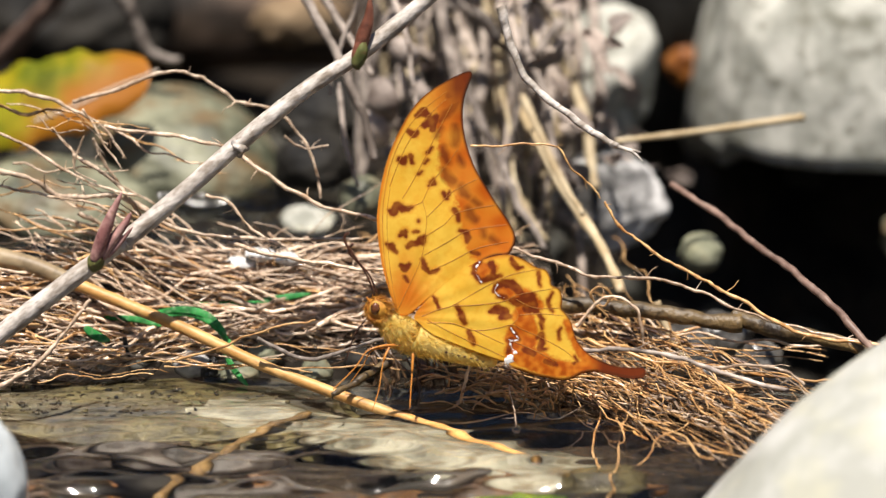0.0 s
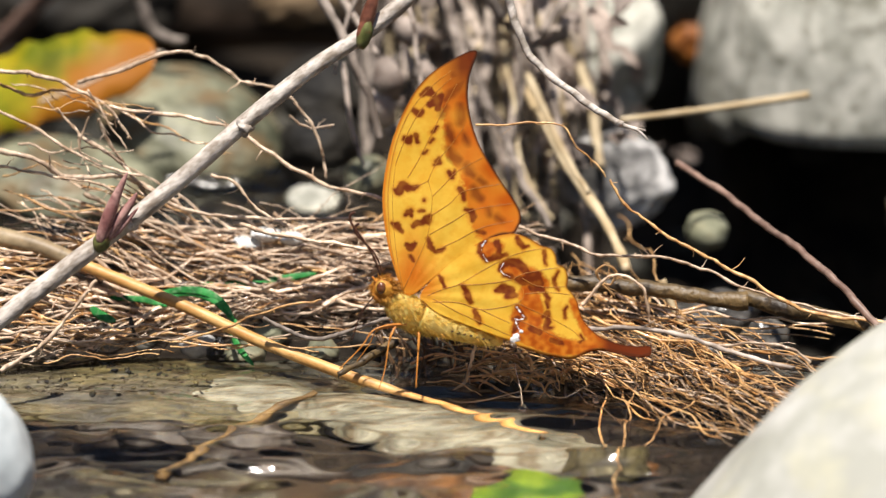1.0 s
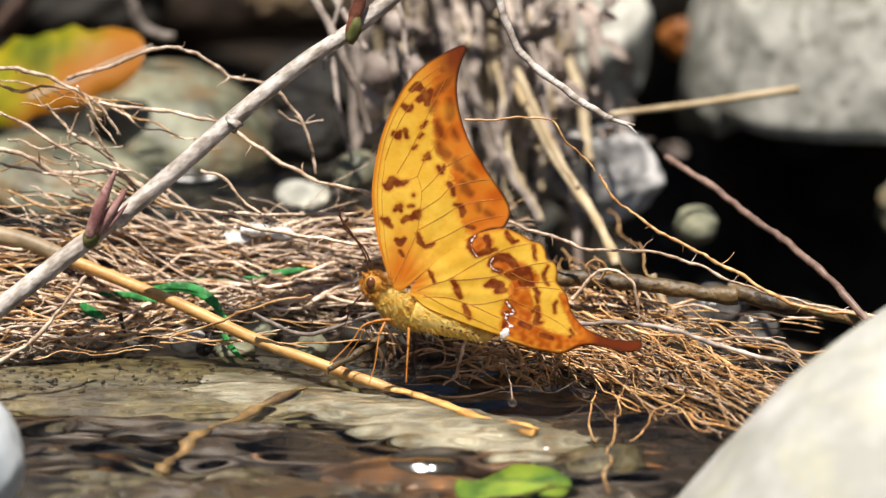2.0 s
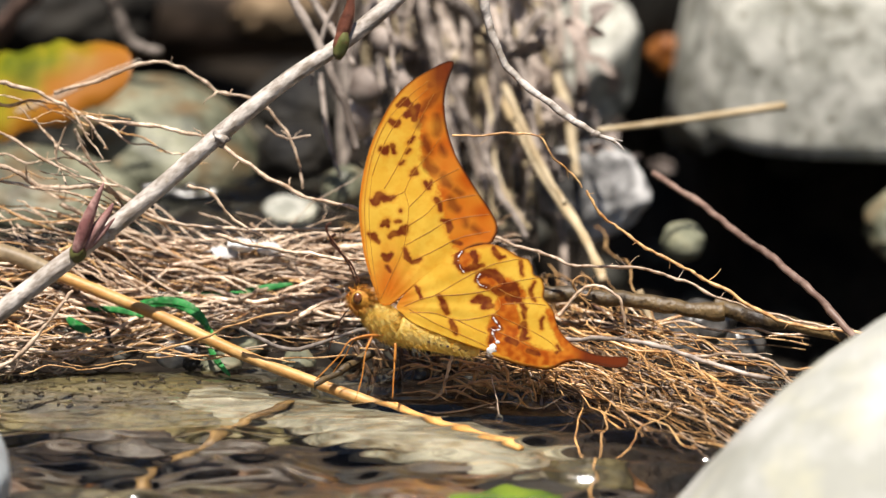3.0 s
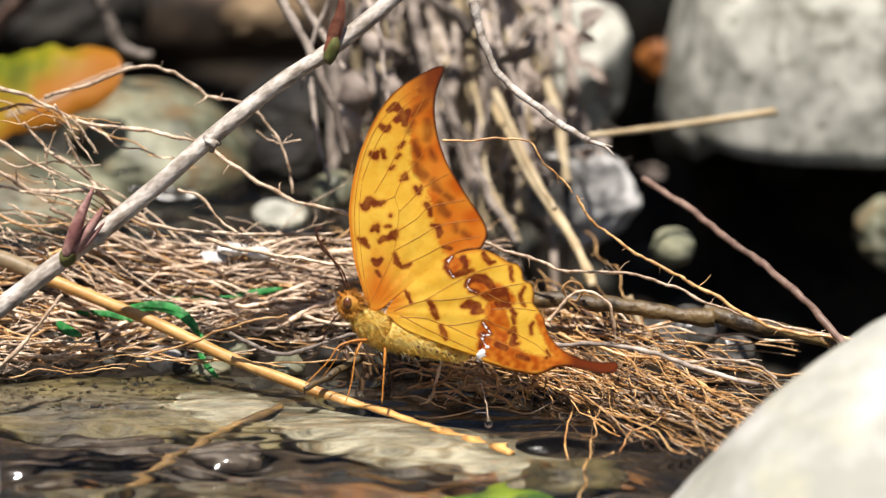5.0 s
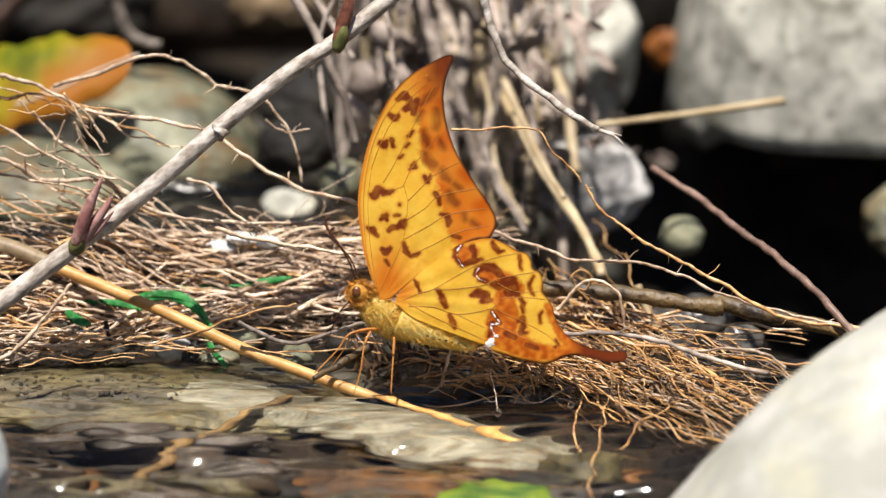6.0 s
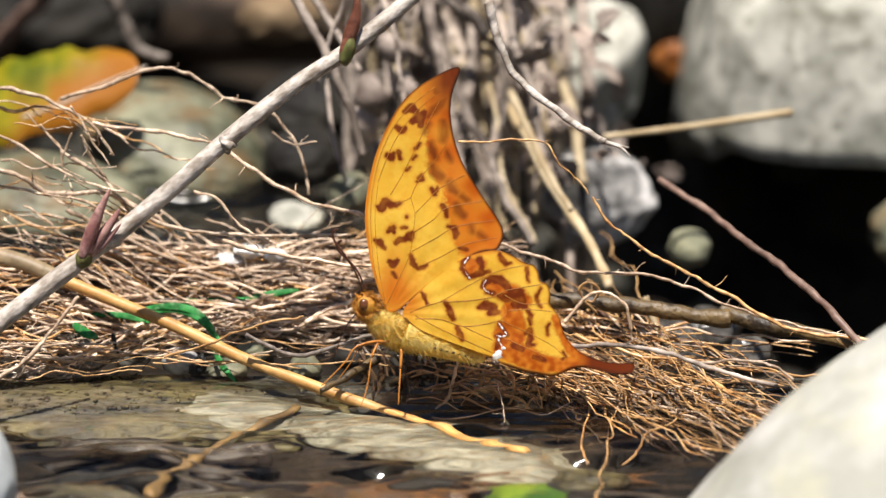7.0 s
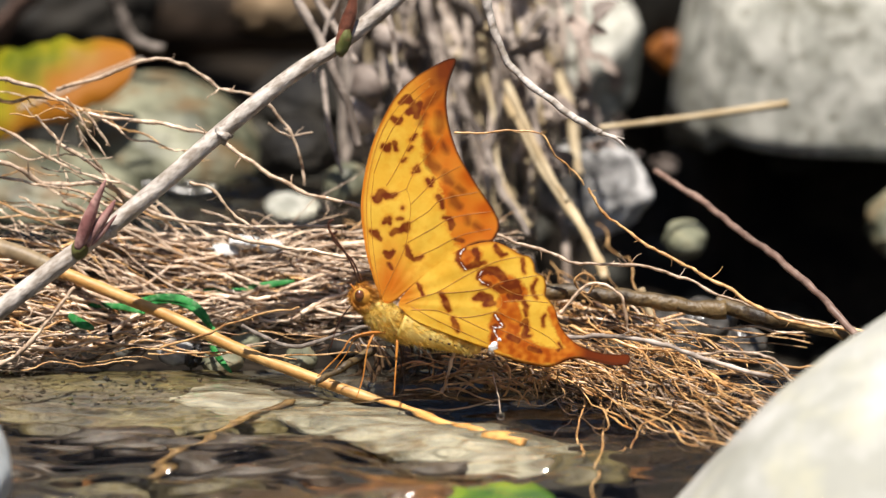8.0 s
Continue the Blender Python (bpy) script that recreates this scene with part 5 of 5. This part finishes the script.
def paint_hind(P, gap):
    """Yellow with a broken wavy brown band, a rusty lower corner and a dark red tail."""
    x, z = P.T
    coarse, fine = grain_field(P, 1.1, 13), grain_field(P, 0.38, 5)
    wob = 0.2 * coarse + 0.13 * fine
    rust = stain(P, HIND_RUST, 0.45 * coarse + 0.3 * fine - 0.5, 0.35)
    spots = stain(P, HIND_SPOTS, wob - 0.12, 0.17) * (0.95 + 0.35 * coarse)
    halo = stain(P, HIND_SPOTS, wob - 0.3, 0.35)
    tail = np.clip((x - 25.5) / 3, 0, 1)
    base = 0.8 * np.exp(-((x + 4.5) ** 2 + (z + 10.5) ** 2) / 11)
    lead = np.where(z > -0.62 * (x - 12) * (x < 12) - 9.5 + 0.35 * x, np.clip(1 - gap / 0.9, 0, 1), 0)
    edge = 0.6 * np.clip(1 - gap / 0.7, 0, 1) * np.clip((x - 8) / 4, 0, 1)
    orange = np.maximum.reduce([rust * (0.9 + 0.3 * coarse), tail, base, 0.75 * lead, edge, 0.6 * halo])
    smoke = rust * np.clip(0.2 + 0.45 * coarse + 0.15 * fine, 0, 0.5)
    border = np.clip(1 - gap / 0.36, 0, 1) * np.clip((x - 10) / 4, 0, 1) * 0.9
    return np.maximum.reduce([spots, smoke, tail]), orange, border


def build_butterfly():
    t = thing("butterfly", (-5.7, -4, -28.4), "orange-yellow butterfly with brown spots and closed wings, drinking", "butterfly")
    near_fore = wing("forewing", FORE, paint_fore, t, -1.0, "yellow forewing with brown spots and rusty margin")
    near_hind = wing("hindwing", HIND, paint_hind, t, -1.5, "yellow hindwing with brown band and a tail")
    wing("forewing", [(x + 0.1, z - 0.15) for x, z in FORE], paint_fore, t, -0.6, "", 0.6)
    wing("hindwing", [(x + 0.1, z - 0.35) for x, z in HIND], paint_hind, t, -0.2, "", 0.6)
    # veins stand a little proud of the membrane
    for lines, parent, y in ((FORE_VEINS, near_fore, -1.03), (HIND_VEINS, near_hind, -1.53)):
        for pts in lines:
            part("vein", Geo().tube([lean(q.x, y + sheet(q.x, q.z), q.z) for q in spline([(x, 0, z) for x, z in pts], 8)], 0.065, 0.045, 5), VEIN, parent)
    # white blobs on the membrane imitate its wet glints
    for k, chain in enumerate(GLINTS):
        g = Geo()
        run = spline([(x, r, z) for x, z, r in chain], 6)
        for i, q in enumerate(run):
            r = q.y * (0.5 + 1.2 * noise.noise(Vector((q.x * 2.6, q.z * 2.6, k))))
            if r < 0.05:
                continue
            g.blob(lean(q.x, -1.56 + sheet(q.x, q.z), q.z), (max(r, 0.07), 0.07, max(r, 0.07)), (0, 0, 0), 2, 0.5, 0.7, i)
        part("silver_mark", g, GLINT_WHITE, near_hind, "raised white mark standing in for a wet glint")
    # body
    part("thorax", Geo().blob((-7.2, 0.3, -15.6), (5.4, 2.7, 2.9), (0, 38, 0), 4, 0.08, 1, 2), FUR, t, "furry yellow thorax")
    part("abdomen", Geo().tube(spline([(-4.9, -1.4, -16.4), (-1.4, -1.4, -17.9), (2.6, -1.4, -19.2), (6.1, -1.4, -20.2), (8.5, -1.4, -20.6)], 6), 2.4, 1.0, 14, 0.05, 3).blob((8.5, -1.4, -20.6), (1.2, 1, 1)), FUR, t, "yellow abdomen with small black dots")
    head = part("head", Geo().blob((-11.6, 0.2, -11.2), (2.3, 2.1, 2.2), (0, 0, 0), 4, 0.06, 1, 4), FUR_ORANGE, t, "orange-yellow furry head")
    part("eye", Geo().blob((-12, -1.4, -10.7), (0.88, 0.8, 1.15), (0, 0, 0), 4, 0.0), EYE_BROWN, head, "brown compound eye")
    part("eye_ring", Geo().tube([Vector((-12, -1.5, -10.7)) + Vector((0.95 * math.cos(a), 0.1, 1.22 * math.sin(a))) for a in [k * math.pi / 12 for k in range(25)]], 0.09, 0.09, 6), FUR, head)
    part("palp", Geo().tube(spline([(-12.5, -0.5, -10.3), (-13.2, -0.5, -9.4), (-13.6, -0.5, -8.8)], 4), 0.4, 0.12, 8), LEG, head)
    for k, pts in enumerate(([(-12.2, -0.8, -8.4), (-13.4, -0.8, -4.9), (-15.6, -0.8, -1.2), (-17.2, -0.8, 1.2), (-17.4, -0.8, 2.7), (-16.6, -0.8, 3.3)], [(-11.7, 1.2, -8.7), (-13, 1.2, -5.4), (-14.5, 1.2, -3.5), (-16.3, 1.2, -1.6), (-16.7, 1.2, -0.3), (-15.9, 1.2, 0.6)])):
        part("antenna", Geo().tube(spline(pts, 6), 0.14, 0.26, 7), DARK_HORN, t)
    part("proboscis", Geo().tube(spline([(-13, -0.6, -12.2), (-14.5, -0.6, -14), (-16, -0.6, -16.6), (-17.3, -0.6, -20.9)], 6), 0.13, 0.1, 6), DARK_HORN, t)
    for pts, r in (([(-7.6, -2, -17.4), (-10.4, -3, -17.1), (-13.5, -4, -17.8), (-15.5, -5, -20.4), (-19.5, -6, -24.3)], 0.24), ([(-9.4, -2.5, -17.3), (-10.6, -4.3, -19.6), (-11.4, -6.2, -24.3), (-12.6, -8, -27.7)], 0.2), ([(-5.3, -3, -18.5), (-5.5, -4.3, -21.7), (-5.7, -5.7, -24.4), (-5.9, -7, -27.6)], 0.24), ([(-8, 1, -18.8), (-12.5, 2, -19.6), (-14.5, 3, -23.2), (-17.6, 4, -27.8)], 0.18)):
        s = spline(pts, 5)
        r *= 0.75
        leg = part("leg", Geo().tube(s, r, r * 0.55, 7), LEG, t)
        part("femur", Geo().tube(s[:len(s) // 3 + 1], r * 1.5, r * 1.25, 8), LEG, leg)
    # hair on thorax and head
    rnd = random.Random(9)
    g, crest = Geo(), Geo()
    for k in range(3200):
        d = Vector((rnd.gauss(0, 1), -abs(rnd.gauss(0, 1)), rnd.gauss(0, 1))).normalized()
        s = rnd.random()
        c = Vector((-7.2, 0.3, -15.6)) + Vector((4.2 * d.x + 1.7 * d.z, 2.6 * d.y, 2.2 * d.z - 3.2 * d.x))
        if s < 0.3:
            c = Vector((-11.7, 0.2, -11.2)) + Vector((2.2 * d.x, 2.0 * d.y, 2.2 * d.z))
        if s > 0.75:
            u = rnd.random()
            c = Vector((-4.9, -1.4, -16.4)).lerp(Vector((7.6, -1.4, -20.2)), u) + Vector((0, (2.5 - 1.3 * u) * d.y, (2.5 - 1.3 * u) * d.z))
        tip = c + d * rnd.uniform(0.4, 1.25) + Vector((0.9, 0, -0.6)) * rnd.uniform(0.2, 1)
        if (c - Vector((-12, -1.8, -10.7))).length < 1.7:
            continue
        (crest if s < 0.3 else g).tube([c, c.lerp(tip, 0.6) + Vector((0, 0, 0.08)), tip], 0.055, 0.012, 3)
    part("fur", g, FUR, t)
    part("fur", crest, FUR_ORANGE, head, "orange-brown hair")
    for k in range(7):
        part("dot", Geo().blob(Vector((0.6, -3.4, -18.2)).lerp(Vector((7.2, -2.6, -20.2)), k / 6), (0.28, 0.15, 0.2), (0, 0, 0), 2, 0.2, 1, k), DARK_HORN, t, "black dot")
    return t


butterfly = build_butterfly()


# ---- water drops on the roots ----
def build_drops():
    rnd = random.Random(21)
    for k in range(150):
        a, b = rnd.uniform(0, 48), rnd.uniform(-0.5, 14)
        q = Vector((9, 22, 0)) + Vector((0.66, -0.75, 0)) * a + Vector((0.75, 0.66, 0)) * b
        q.z = -28.0 + 0.24 * b + rnd.uniform(0, 1.2)
        if k % 3 == 0:
            q = Vector((rnd.uniform(-80, 0), rnd.uniform(17, 30), 0))
            q.z = mat_height(q.x, max(q.y, mat_front(q.x))) + 0.8
        r = rnd.uniform(0.2, 0.55)
        solid("water_drop", Geo().blob(q, (r, r, r * 0.85), (0, 0, 0), 3, 0.0), DROPLET, "clear water drop clinging to the roots", "drop", "drops on the roots")

    for q, r in (((13, -12, -29.7), 0.75), ((-10.2, 8, -30.8), 0.6), ((-6.9, 8, -31.3), 0.5), ((-3.8, 12, -30.9), 0.65), ((26.1, -8, -29.6), 0.65), ((38.1, -16, -30.8), 0.65), ((36.3, -4, -27.8), 0.6)):
        solid("water_drop", Geo().blob(q, (r, r, r * 0.95), (0, 0, 0), 3, 0.0), DROPLET, "large clear water drop on a root tip", "drop", "drops on the roots")


build_drops()


# ---- pebbles in the stream bed ----
def build_pebbles():
    rnd = random.Random(8)
    shapes = [Geo().blob((0, 0, 0), (1, 0.85, 0.6), (0, 0, 0), 3, 0.3, 1, 40 + k).mesh("pebble", (0, 0, 0), PEBBLE) for k in range(6)]
    for k in range(260):
        x, y = rnd.uniform(-95, 95), rnd.uniform(60, 260)
        if k % 3 == 0:
            x, y = rnd.uniform(-60, 20), rnd.uniform(14, 45)
        r = rnd.uniform(2, 6)
        ob = new("pebble", shapes[k % 6])
        ob.matrix_world = Matrix.Translation(Vector((x, y, ground_height(x, y) + r * 0.25)) * MM) @ pose(0, 0, 0, rnd.uniform(-15, 15), rnd.uniform(-15, 15), rnd.uniform(0, 360)) @ Matrix.Scale(r, 4)
        tagged(ob, "dark wet pebble on the stream bed", "pebble", "pebbles of the stream bed")


build_pebbles()


def motions():
    rows = []
    for i in range(33):
        s = i * 0.25
        rows.append((s, pose(0.03 * s + 0.001 * math.sin(3.1 * s), 0.0012 * math.sin(2.2 * s), 0.0002 * math.sin(5.3 * s))))
    walk(water, rows)
    rows = []
    for i in range(33):
        s = i * 0.25
        rows.append((s, pose(0.0015 * math.sin(2.4 * s), 0.0006 * math.sin(3.9 * s), 0.0002 * math.sin(5.1 * s))))
    walk(pool, rows)
    o = floating.location.copy()
    rows = []
    for i in range(33):
        s = i * 0.25
        rows.append((s, pose(o.x + 0.0012 * math.sin(2.9 * s), o.y + 0.0012 * math.sin(3.7 * s + 1), o.z + 0.0003 * math.sin(4.1 * s), 3 * math.sin(3.3 * s), 4 * math.sin(2.7 * s), 7 * math.sin(2.1 * s))))
    walk(floating, rows)


motions()
